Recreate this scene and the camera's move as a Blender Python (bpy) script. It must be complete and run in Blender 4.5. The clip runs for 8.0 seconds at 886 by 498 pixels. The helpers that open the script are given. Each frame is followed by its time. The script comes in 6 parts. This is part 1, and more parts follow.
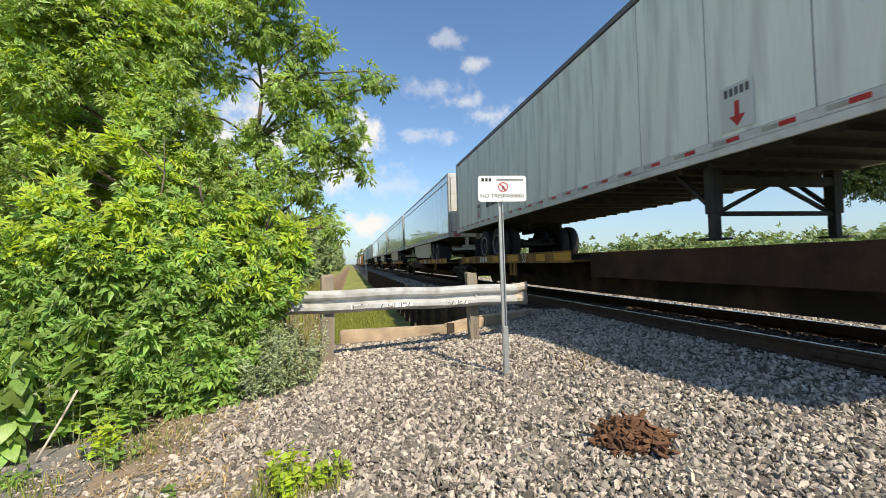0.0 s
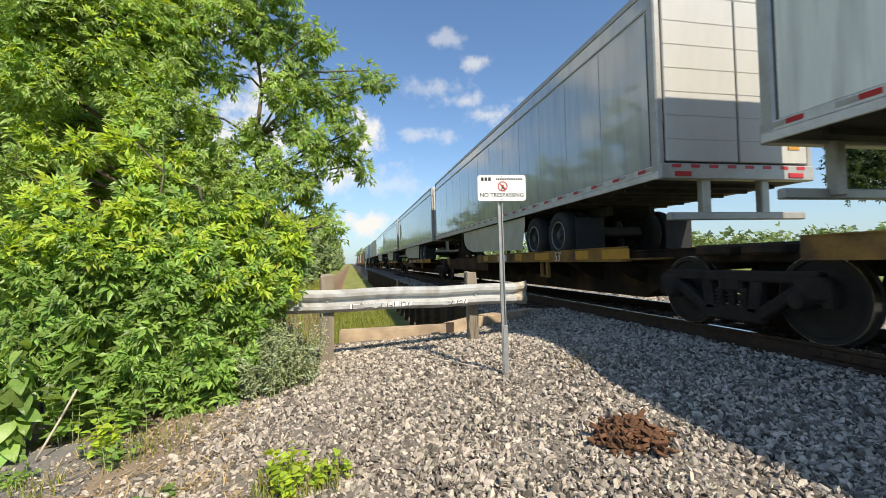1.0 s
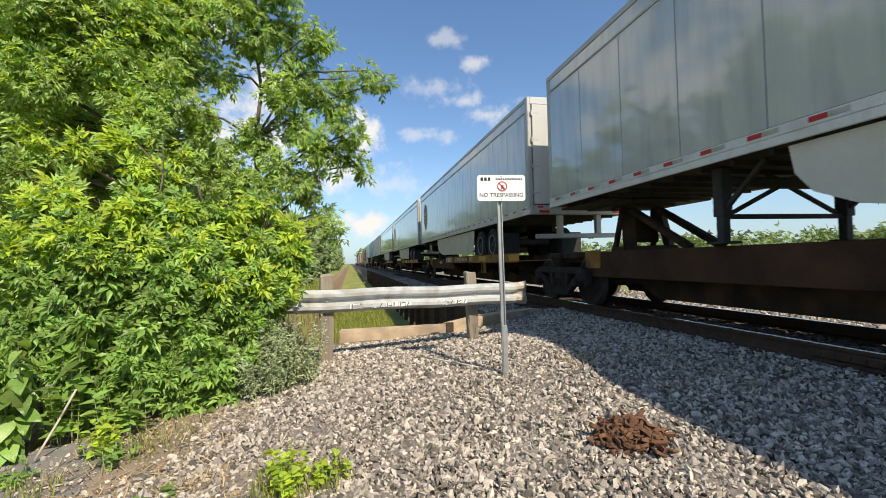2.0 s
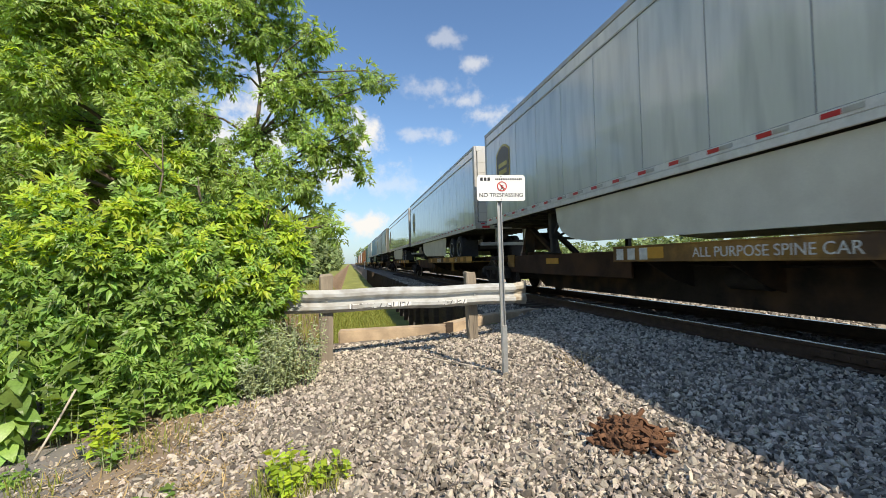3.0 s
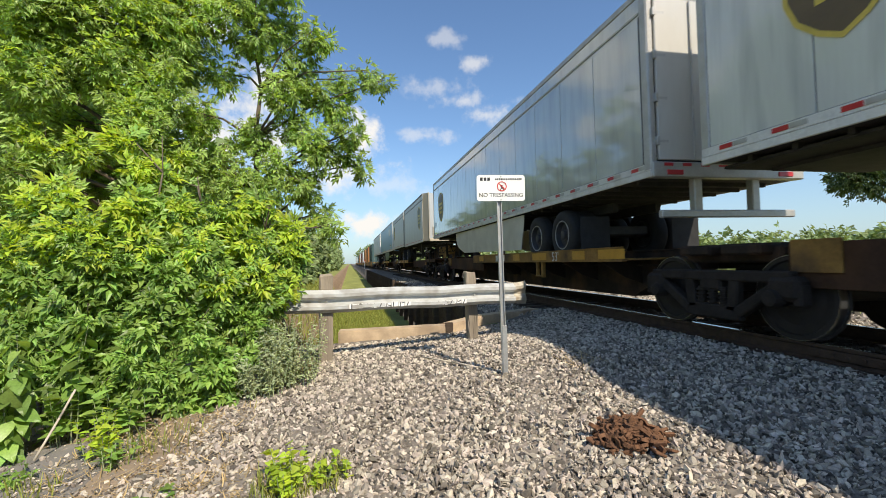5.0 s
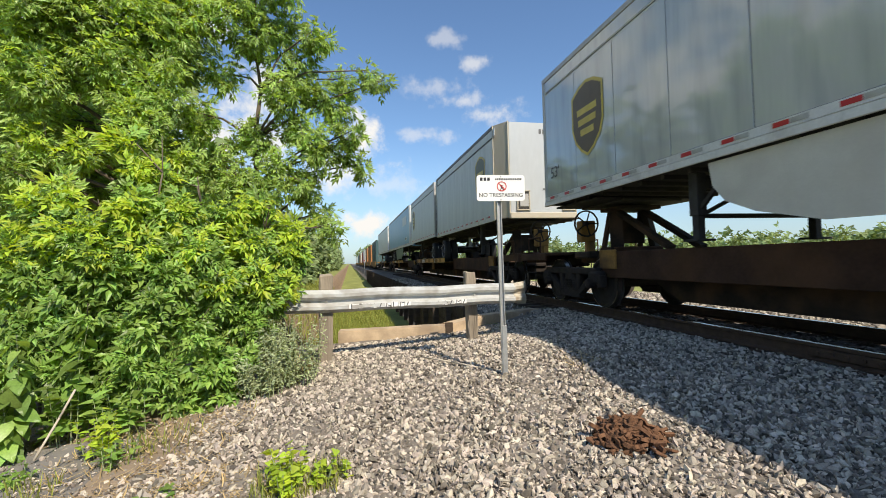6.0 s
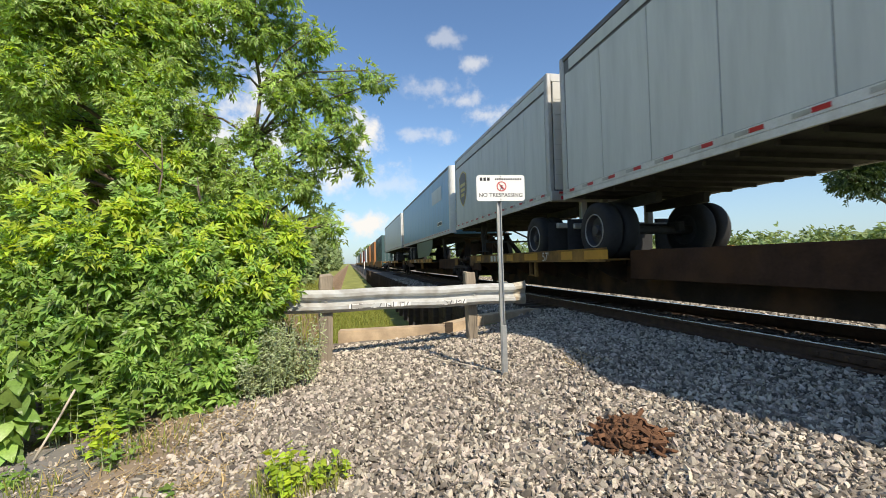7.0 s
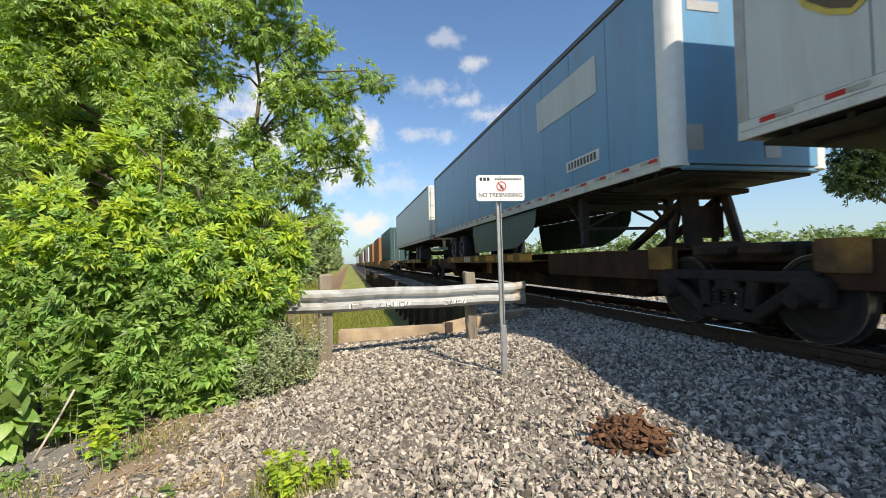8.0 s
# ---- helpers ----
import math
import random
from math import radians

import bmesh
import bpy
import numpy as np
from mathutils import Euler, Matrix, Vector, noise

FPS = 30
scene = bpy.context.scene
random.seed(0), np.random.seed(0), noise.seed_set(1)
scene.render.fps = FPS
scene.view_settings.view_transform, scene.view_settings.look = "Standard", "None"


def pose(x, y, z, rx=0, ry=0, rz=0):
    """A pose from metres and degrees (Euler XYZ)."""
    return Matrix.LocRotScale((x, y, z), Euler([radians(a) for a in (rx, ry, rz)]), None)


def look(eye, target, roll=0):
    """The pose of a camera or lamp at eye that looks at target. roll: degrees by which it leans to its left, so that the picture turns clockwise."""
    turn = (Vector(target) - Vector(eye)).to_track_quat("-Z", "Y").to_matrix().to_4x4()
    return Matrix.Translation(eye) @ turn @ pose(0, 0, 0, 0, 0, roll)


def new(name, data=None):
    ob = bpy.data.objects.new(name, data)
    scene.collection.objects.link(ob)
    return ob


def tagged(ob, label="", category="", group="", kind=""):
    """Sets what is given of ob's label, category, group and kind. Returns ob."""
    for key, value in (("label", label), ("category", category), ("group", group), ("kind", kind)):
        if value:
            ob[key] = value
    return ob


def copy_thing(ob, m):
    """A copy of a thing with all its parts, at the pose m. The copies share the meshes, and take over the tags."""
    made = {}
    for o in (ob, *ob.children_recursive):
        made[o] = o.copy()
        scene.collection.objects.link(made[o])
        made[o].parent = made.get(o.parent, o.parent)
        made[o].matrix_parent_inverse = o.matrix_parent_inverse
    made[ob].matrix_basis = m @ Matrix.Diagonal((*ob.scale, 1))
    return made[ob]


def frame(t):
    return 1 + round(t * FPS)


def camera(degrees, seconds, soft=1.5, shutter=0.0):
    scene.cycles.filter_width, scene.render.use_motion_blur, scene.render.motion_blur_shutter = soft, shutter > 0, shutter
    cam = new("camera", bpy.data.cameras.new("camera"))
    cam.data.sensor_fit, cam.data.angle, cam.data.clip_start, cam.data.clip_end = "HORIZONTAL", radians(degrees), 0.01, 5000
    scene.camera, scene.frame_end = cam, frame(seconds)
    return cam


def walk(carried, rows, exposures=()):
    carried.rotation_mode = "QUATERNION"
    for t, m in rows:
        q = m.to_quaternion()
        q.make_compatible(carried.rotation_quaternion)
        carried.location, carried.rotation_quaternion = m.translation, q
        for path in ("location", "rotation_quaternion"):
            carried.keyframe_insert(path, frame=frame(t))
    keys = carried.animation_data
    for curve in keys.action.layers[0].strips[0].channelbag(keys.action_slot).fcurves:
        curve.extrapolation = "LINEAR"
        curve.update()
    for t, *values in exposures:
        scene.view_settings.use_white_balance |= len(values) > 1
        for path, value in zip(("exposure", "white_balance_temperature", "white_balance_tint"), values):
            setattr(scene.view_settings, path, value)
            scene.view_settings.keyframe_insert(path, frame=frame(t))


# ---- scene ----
# Freight train of road trailers on spine cars passing a dead-end gravel pad.
# x: across the track, y: along the track, z: up from the rail head.
SPEED = 12.84
TRACK_X = 5.457


def aim(t, yaw, pitch, roll):
    y, p = radians(yaw), radians(pitch)
    eye = Vector((0, 0, 0.942))
    way = Vector((math.sin(y) * math.cos(p), math.cos(y) * math.cos(p), math.sin(p)))
    return t, look(eye, eye + way * 10, roll)


cam = camera(90.16, 8.0, 0.9, 0.06)
walk(cam, [aim(0.0, 11.80, 1.66, -1.47), aim(1.0, 11.86, 1.57, -1.47), aim(3.0, 11.95, 1.57, -1.47),
           aim(5.0, 11.97, 1.57, -1.47), aim(8.0, 12.03, 1.57, -1.47)],
     exposures=[(0.0, 0.18, 7250, 10), (8.0, 0.18, 7250, 10)])

# ---- world and sun ----
SUN_FROM = Vector((0.70, -1.9, 2.06)).normalized()
world = bpy.data.worlds.new("sky")
scene.world = world
world.use_nodes = True


def make_sky():
    nt = world.node_tree
    nt.nodes.clear()
    N, L = nt.nodes.new, nt.links.new
    out, bg = N("ShaderNodeOutputWorld"), N("ShaderNodeBackground")
    sky = N("ShaderNodeTexSky")
    sky.sky_type, sky.sun_disc = "NISHITA", False
    sky.sun_elevation = math.asin(SUN_FROM.z)
    sky.sun_rotation = math.atan2(SUN_FROM.x, SUN_FROM.y)
    sky.air_density, sky.dust_density, sky.ozone_density = 1.0, 0.6, 2.0
    tc = N("ShaderNodeTexCoord")
    nz = N("ShaderNodeTexNoise")
    nz.inputs["Scale"].default_value, nz.inputs["Detail"].default_value = 17.0, 9.0
    nz.inputs["Roughness"].default_value = 0.62
    L(tc.outputs["Generated"], nz.inputs["Vector"])
    off = N("ShaderNodeMath")
    off.operation = "SUBTRACT"
    L(nz.outputs["Fac"], off.inputs[0])
    off.inputs[1].default_value = 0.5
    # cloud: direction, width, height, density
    clouds = [((0.030, 0.995, 0.088), 0.075, 0.026, 1.0), ((0.030, 0.962, 0.262), 0.045, 0.055, 1.0),
              ((-0.02, 0.97, 0.20), 0.10, 0.05, 0.8), ((0.165, 0.948, 0.275), 0.05, 0.014, 0.45),
              ((0.262, 0.874, 0.410), 0.03, 0.014, 0.6), ((0.300, 0.895, 0.312), 0.065, 0.024, 0.6),
              ((0.202, 0.869, 0.451), 0.035, 0.014, 0.4), ((0.184, 0.911, 0.369), 0.06, 0.02, 0.4),
              ((0.245, 0.908, 0.341), 0.05, 0.016, 0.55), ((0.751, 0.583, 0.310), 0.09, 0.06, 1.0),
              ((-0.235, 0.937, 0.260), 0.12, 0.06, 0.9), ((-0.159, 0.927, 0.339), 0.06, 0.05, 0.9),
              ((-0.235, 0.852, 0.467), 0.06, 0.05, 0.9), ((0.08, 0.98, 0.175), 0.12, 0.03, 0.35),
              ((-0.62, 0.70, 0.33), 0.16, 0.09, 1.0), ((-0.75, 0.50, 0.42), 0.15, 0.10, 1.0), ((-0.48, 0.78, 0.40), 0.12, 0.07, 0.9),
              ((-0.85, 0.20, 0.48), 0.18, 0.12, 1.0), ((-0.60, 0.55, 0.58), 0.14, 0.09, 0.8),
              ((-0.30, 0.70, 0.64), 0.12, 0.07, 0.7)]
    total = None
    for (x, y, z), w, h, dens in clouds:
        sub = N("ShaderNodeVectorMath")
        sub.operation = "SUBTRACT"
        L(tc.outputs["Generated"], sub.inputs[0])
        sub.inputs[1].default_value = (x, y, z)
        sc = N("ShaderNodeVectorMath")
        sc.operation = "MULTIPLY"
        L(sub.outputs[0], sc.inputs[0])
        sc.inputs[1].default_value = (1 / w, 1 / w, 1 / h)
        ln = N("ShaderNodeVectorMath")
        ln.operation = "LENGTH"
        L(sc.outputs[0], ln.inputs[0])
        ad = N("ShaderNodeMath")
        ad.operation = "MULTIPLY_ADD"
        L(off.outputs[0], ad.inputs[0])
        ad.inputs[1].default_value = -4.6
        L(ln.outputs["Value"], ad.inputs[2])
        mp = N("ShaderNodeMapRange")
        mp.interpolation_type = "SMOOTHSTEP"
        mp.inputs["From Min"].default_value, mp.inputs["From Max"].default_value = 1.45, 0.1
        mp.inputs["To Min"].default_value, mp.inputs["To Max"].default_value = 0.0, dens
        L(ad.outputs[0], mp.inputs["Value"])
        if total is None:
            total = mp.outputs[0]
        else:
            mx = N("ShaderNodeMath")
            mx.operation = "MAXIMUM"
            L(total, mx.inputs[0])
            L(mp.outputs[0], mx.inputs[1])
            total = mx.outputs[0]
    # thin haze near the horizon
    sep = N("ShaderNodeSeparateXYZ")
    L(tc.outputs["Generated"], sep.inputs[0])
    hz = N("ShaderNodeMapRange")
    hz.interpolation_type = "SMOOTHSTEP"
    hz.inputs["From Min"].default_value, hz.inputs["From Max"].default_value = 0.28, 0.0
    hz.inputs["To Min"].default_value, hz.inputs["To Max"].default_value = 0.0, 0.5
    L(sep.outputs["Z"], hz.inputs["Value"])
    mh = N("ShaderNodeMix")
    mh.data_type = "RGBA"
    L(hz.outputs[0], mh.inputs["Factor"])
    tint = N("ShaderNodeVectorMath")
    tint.operation = "MULTIPLY"
    L(sky.outputs[0], tint.inputs[0])
    tint.inputs[1].default_value = (0.84, 1.07, 1.30)
    L(tint.outputs[0], mh.inputs["A"])
    mh.inputs["B"].default_value = (3.3, 4.5, 6.0, 1)
    mc = N("ShaderNodeMix")
    mc.data_type = "RGBA"
    L(total, mc.inputs["Factor"])
    L(mh.outputs["Result"], mc.inputs["A"])
    mc.inputs["B"].default_value = (6.6, 6.8, 7.1, 1)
    L(mc.outputs["Result"], bg.inputs["Color"])
    bg.inputs["Strength"].default_value = 0.125
    L(bg.outputs[0], out.inputs["Surface"])


make_sky()
lamp = bpy.data.lights.new("sun", "SUN")
lamp.energy, lamp.angle, lamp.color = 5.0, radians(0.55), (1.0, 0.94, 0.83)
sun = new("sun", lamp)
sun.matrix_world = look(SUN_FROM * 60, (0, 0, 0))

# ---- materials ----


def material(name, base, rough=0.6, metal=0.0, vary=0.25, scale=6.0, fine=60.0, bump=0.15, stain=None, stain_amount=0.0,
             stretch=(1, 1, 1), island=0.0, spec=0.5, coords="Object", leaf=0.0, hue=0.0, stain_scale=1.0, coat=0.0):
    """Principled surface with coarse and fine colour variation, optional stains and relief."""
    m = bpy.data.materials.new(name)
    m.use_nodes = True
    nt = m.node_tree
    N, L = nt.nodes.new, nt.links.new
    b = nt.nodes["Principled BSDF"]
    b.inputs["Roughness"].default_value, b.inputs["Metallic"].default_value = rough, metal
    b.inputs["Specular IOR Level"].default_value = spec
    b.inputs["Coat Weight"].default_value, b.inputs["Coat Roughness"].default_value, b.inputs["Coat IOR"].default_value = coat, 0.05, 1.6
    tc, mp = N("ShaderNodeTexCoord"), N("ShaderNodeMapping")
    mp.inputs["Scale"].default_value = stretch
    L(tc.outputs[coords], mp.inputs["Vector"])

    def grain(s, detail):
        n = N("ShaderNodeTexNoise")
        n.inputs["Scale"].default_value, n.inputs["Detail"].default_value = s, detail
        L(mp.outputs[0], n.inputs["Vector"])
        return n.outputs["Fac"]

    big, small = grain(scale, 5), grain(fine, 3)
    mixv = N("ShaderNodeMath")
    mixv.operation = "MULTIPLY_ADD"
    L(small, mixv.inputs[0])
    mixv.inputs[1].default_value = 0.5
    L(big, mixv.inputs[2])
    rng = N("ShaderNodeMapRange")
    rng.inputs["From Min"].default_value, rng.inputs["From Max"].default_value = 0.4, 1.1
    rng.inputs["To Min"].default_value, rng.inputs["To Max"].default_value = 1 - vary, 1 + vary
    L(mixv.outputs[0], rng.inputs["Value"])
    col = N("ShaderNodeVectorMath")
    col.operation = "SCALE"
    col.inputs[0].default_value = base[:3]
    L(rng.outputs[0], col.inputs["Scale"])
    result = col.outputs[0]
    if island or hue:
        geo = N("ShaderNodeNewGeometry")
        hs = N("ShaderNodeHueSaturation")
        vr = N("ShaderNodeMapRange")
        vr.inputs["To Min"].default_value, vr.inputs["To Max"].default_value = 1 - island, 1 + island
        L(geo.outputs["Random Per Island"], vr.inputs["Value"])
        L(vr.outputs[0], hs.inputs["Value"])
        if hue:
            wn = N("ShaderNodeTexWhiteNoise")
            wn.noise_dimensions = "1D"
            L(geo.outputs["Random Per Island"], wn.inputs["W"])
            hr = N("ShaderNodeMapRange")
            hr.inputs["To Min"].default_value, hr.inputs["To Max"].default_value = 0.5 - hue, 0.5 + hue
            L(wn.outputs["Value"], hr.inputs["Value"])
            L(hr.outputs[0], hs.inputs["Hue"])
        L(result, hs.inputs["Color"])
        result = hs.outputs[0]
    if stain:
        s2 = grain(stain_scale, 8)
        sr = N("ShaderNodeMapRange")
        sr.inputs["From Min"].default_value, sr.inputs["From Max"].default_value = 0.46, 0.66
        sr.inputs["To Min"].default_value, sr.inputs["To Max"].default_value = 0.0, stain_amount
        L(s2, sr.inputs["Value"])
        mx = N("ShaderNodeMix")
        mx.data_type = "RGBA"
        L(sr.outputs[0], mx.inputs["Factor"])
        L(result, mx.inputs["A"])
        mx.inputs["B"].default_value = (*stain, 1)
        result = mx.outputs["Result"]
    L(result, b.inputs["Base Color"])
    if bump:
        bp = N("ShaderNodeBump")
        bp.inputs["Strength"].default_value, bp.inputs["Distance"].default_value = bump, 0.01
        L(mixv.outputs[0], bp.inputs["Height"])
        L(bp.outputs[0], b.inputs["Normal"])
    if leaf:
        tr = N("ShaderNodeBsdfTranslucent")
        gain = N("ShaderNodeVectorMath")
        gain.operation = "MULTIPLY"
        L(result, gain.inputs[0])
        gain.inputs[1].default_value = (1.5, 1.35, 0.5)
        L(gain.outputs[0], tr.inputs["Color"])
        ms = N("ShaderNodeMixShader")
        ms.inputs[0].default_value = leaf
        L(b.outputs[0], ms.inputs[1])
        L(tr.outputs[0], ms.inputs[2])
        L(ms.outputs[0], nt.nodes["Material Output"].inputs["Surface"])
    return m


M = {}
M["gravel_bed"] = material("gravel bed", (0.19, 0.165, 0.14), 0.95, vary=0.6, scale=9, fine=45, bump=1.0, spec=0.2)
M["stone"] = material("crushed stone", (0.355, 0.31, 0.26), 0.9, vary=0.3, scale=30, fine=150, bump=0.5, island=0.75, hue=0.02, spec=0.25)
# darker copy of the stone: shade under the cars put into its colour
M["stone_undercar"] = material("ballast stone darkened for shade under the cars", (0.085, 0.072, 0.062), 0.9, vary=0.3, scale=30, fine=150, bump=0.5, island=0.6, spec=0.2)
M["soil"] = material("dry soil", (0.27, 0.205, 0.145), 0.95, vary=0.4, scale=3, fine=50, bump=0.8, spec=0.15)
M["asphalt"] = material("old asphalt", (0.21, 0.195, 0.18), 0.95, vary=0.35, scale=4, fine=90, bump=0.7, spec=0.2)
M["grass_field"] = material("grass field", (0.24, 0.26, 0.085), 0.95, vary=0.5, scale=0.6, fine=14, bump=1.0, spec=0.1)
M["grass"] = material("grass blades", (0.26, 0.29, 0.075), 0.7, vary=0.2, bump=0, island=0.4, hue=0.03, leaf=0.3, spec=0.2)
M["dry_grass"] = material("dry straw", (0.45, 0.33, 0.17), 0.8, vary=0.2, bump=0, island=0.4, leaf=0.15, spec=0.2)
M["leaf"] = material("maple leaf", (0.205, 0.335, 0.075), 0.40, vary=0.5, scale=2.2, bump=0, island=0.5, hue=0.016, leaf=0.33, spec=0.4)
M["leaf_deep"] = material("tree leaf", (0.30, 0.43, 0.125), 0.40, vary=0.5, scale=1.6, bump=0, island=0.5, hue=0.016, leaf=0.48, spec=0.4)
M["leaf_young"] = material("young leaf", (0.42, 0.55, 0.07), 0.45, vary=0.2, scale=2, bump=0, island=0.3, hue=0.02, leaf=0.45, spec=0.4)
M["leaf_grey"] = material("grey-green leaf", (0.36, 0.42, 0.26), 0.6, vary=0.25, scale=4, bump=0, island=0.35, hue=0.02, leaf=0.3, spec=0.3)
M["leaf_dark"] = material("dark leaf", (0.05, 0.085, 0.03), 0.5, vary=0.3, scale=1, bump=0, island=0.4, leaf=0.2, spec=0.3)
M["leaf_far"] = material("far foliage", (0.20, 0.265, 0.12), 0.7, vary=0.35, scale=0.2, fine=2, bump=0, island=0.35, hue=0.02, leaf=0.25, spec=0.2)
M["bark"] = material("bark", (0.13, 0.105, 0.08), 0.9, vary=0.4, scale=8, fine=40, bump=0.8, stretch=(1, 1, 0.25), spec=0.2)
M["twig"] = material("dead twig", (0.48, 0.42, 0.34), 0.85, vary=0.3, scale=20, bump=0.3, spec=0.2)
M["post_wood"] = material("weathered post wood", (0.33, 0.28, 0.22), 0.9, vary=0.35, scale=14, fine=80, bump=0.8, stretch=(1, 1, 0.08), stain=(0.16, 0.13, 0.10), stain_amount=0.6, stain_scale=4, spec=0.2)
M["galvanized"] = material("galvanized steel", (0.53, 0.54, 0.53), 0.5, metal=0.2, vary=0.15, scale=7, fine=40, bump=0.1, stain=(0.27, 0.23, 0.19), stain_amount=0.6, stain_scale=5)
M["terminal"] = material("rust-edged galvanized steel", (0.50, 0.46, 0.38), 0.6, metal=0.2, vary=0.2, scale=9, fine=40, bump=0.1, stain=(0.25, 0.14, 0.07), stain_amount=0.7, stain_scale=6)
M["white_spray"] = material("pale spray paint", (0.78, 0.78, 0.76), 0.7, vary=0.2, scale=25, bump=0.05)
M["post_steel"] = material("post steel", (0.42, 0.43, 0.43), 0.5, metal=0.6, vary=0.2, scale=12, bump=0.1)
M["scrawl"] = material("faded spray paint", (0.10, 0.10, 0.11), 0.7, vary=0.4, scale=20, bump=0.1)
M["concrete"] = material("tan concrete", (0.50, 0.38, 0.26), 0.9, vary=0.25, scale=5, fine=60, bump=0.5, stain=(0.20, 0.15, 0.11), stain_amount=0.5, stain_scale=2, spec=0.2)
M["tie"] = material("creosoted tie", (0.075, 0.055, 0.042), 0.9, vary=0.4, scale=10, fine=60, bump=0.9, stretch=(0.15, 1, 1), spec=0.2)
M["rail_rust"] = material("rusty rail side", (0.07, 0.042, 0.028), 0.85, vary=0.4, scale=8, fine=60, bump=0.4, spec=0.3)
M["rail_head"] = material("polished rail head", (0.62, 0.60, 0.57), 0.22, metal=1.0, vary=0.1, bump=0.02)
M["rust"] = material("rusted iron", (0.15, 0.075, 0.042), 0.9, vary=0.5, scale=16, fine=90, bump=0.8, island=0.35, spec=0.3)
M["sign_white"] = material("sign white", (0.80, 0.80, 0.78), 0.4, vary=0.05, scale=8, bump=0.02)
M["sign_black"] = material("sign black", (0.02, 0.02, 0.022), 0.5, vary=0.1, bump=0)
M["sign_red"] = material("sign red", (0.55, 0.03, 0.03), 0.5, vary=0.1, bump=0)
M["car_rust"] = material("weathered yellow car paint", (0.28, 0.15, 0.04), 0.75, vary=0.45, scale=3, fine=25, bump=0.4, stain=(0.07, 0.042, 0.028), stain_amount=0.9, stain_scale=1.6, spec=0.3)
M["car_dark"] = material("grimy brown car steel", (0.030, 0.021, 0.016), 0.85, vary=0.5, scale=3, fine=30, bump=0.4, stain=(0.12, 0.06, 0.03), stain_amount=0.6, stain_scale=1.5, spec=0.3)
M["car_brown"] = material("rusty brown car paint", (0.054, 0.028, 0.018), 0.8, vary=0.5, scale=3, fine=25, bump=0.4, stain=(0.105, 0.05, 0.022), stain_amount=0.55, stain_scale=1.3, spec=0.2)
M["yellow"] = material("reflective yellow", (0.55, 0.27, 0.03), 0.5, vary=0.2, scale=6, bump=0.05)
M["truck_iron"] = material("grimy cast iron", (0.034, 0.027, 0.023), 0.85, vary=0.4, scale=7, fine=50, bump=0.5, spec=0.2)
M["wheel_steel"] = material("wheel steel", (0.030, 0.023, 0.019), 0.75, metal=0.1, vary=0.35, scale=6, fine=40, bump=0.2)
M["tread"] = material("worn wheel tread", (0.5, 0.48, 0.46), 0.3, metal=1.0, vary=0.1, bump=0.02)
M["tyre"] = material("tyre rubber", (0.028, 0.028, 0.030), 0.8, vary=0.3, scale=8, fine=60, bump=0.3, spec=0.3)
M["rim"] = material("wheel rim", (0.35, 0.35, 0.36), 0.45, metal=0.6, vary=0.25, scale=8, bump=0.1)
M["rim_dark"] = material("dark wheel disc", (0.05, 0.05, 0.055), 0.6, vary=0.3, scale=8, bump=0.1)
M["trailer_under"] = material("trailer underframe", (0.045, 0.042, 0.04), 0.8, vary=0.4, scale=5, bump=0.3, spec=0.3)


def trailer_paint(name, base, streak, amount, rough):
    return material(name, base, rough, vary=0.10, scale=0.7, fine=9, bump=0.03, stain=streak, stain_amount=amount, stretch=(1, 3.0, 0.35), stain_scale=1.4, coat=1.0 if rough < 0.12 else (0.55 if rough < 0.2 else 0.0))


M["white_old"] = trailer_paint("aged white trailer paint", (0.84, 0.85, 0.79), (0.40, 0.40, 0.36), 0.5, 0.55)
M["grey_gloss"] = trailer_paint("glossy grey trailer paint", (0.50, 0.51, 0.49), (0.29, 0.30, 0.305), 0.5, 0.10)
M["grey_mid"] = trailer_paint("grey trailer paint", (0.60, 0.615, 0.595), (0.36, 0.375, 0.38), 0.6, 0.17)
M["grey_pale"] = trailer_paint("pale grey trailer paint", (0.59, 0.61, 0.595), (0.34, 0.36, 0.36), 0.3, 0.42)
M["blue_paint"] = trailer_paint("blue trailer paint", (0.14, 0.33, 0.53), (0.16, 0.24, 0.32), 0.4, 0.35)
M["reefer_white"] = trailer_paint("white trailer paint", (0.70, 0.71, 0.70), (0.50, 0.48, 0.44), 0.3, 0.4)
M["nose_white"] = trailer_paint("white nose paint", (0.43, 0.455, 0.475), (0.40, 0.40, 0.40), 0.3, 0.5)
M["cream_nose"] = trailer_paint("cream nose paint", (0.47, 0.42, 0.33), (0.50, 0.42, 0.33), 0.3, 0.5)
M["door_white"] = trailer_paint("white door paint", (0.54, 0.53, 0.50), (0.45, 0.41, 0.36), 0.35, 0.45)
M["alu"] = material("dirty aluminium trim", (0.46, 0.45, 0.43), 0.45, metal=0.35, vary=0.25, scale=3, fine=40, bump=0.15, stain=(0.26, 0.23, 0.20), stain_amount=0.55, stain_scale=3)
M["lip"] = material("scuffed pale aluminium", (0.70, 0.69, 0.66), 0.5, metal=0.1, vary=0.25, scale=3, fine=40, bump=0.15, stain=(0.36, 0.33, 0.29), stain_amount=0.55, stain_scale=3)
M["roof_rail"] = material("dark roof rail", (0.10, 0.10, 0.105), 0.5, vary=0.3, scale=5, bump=0.1)
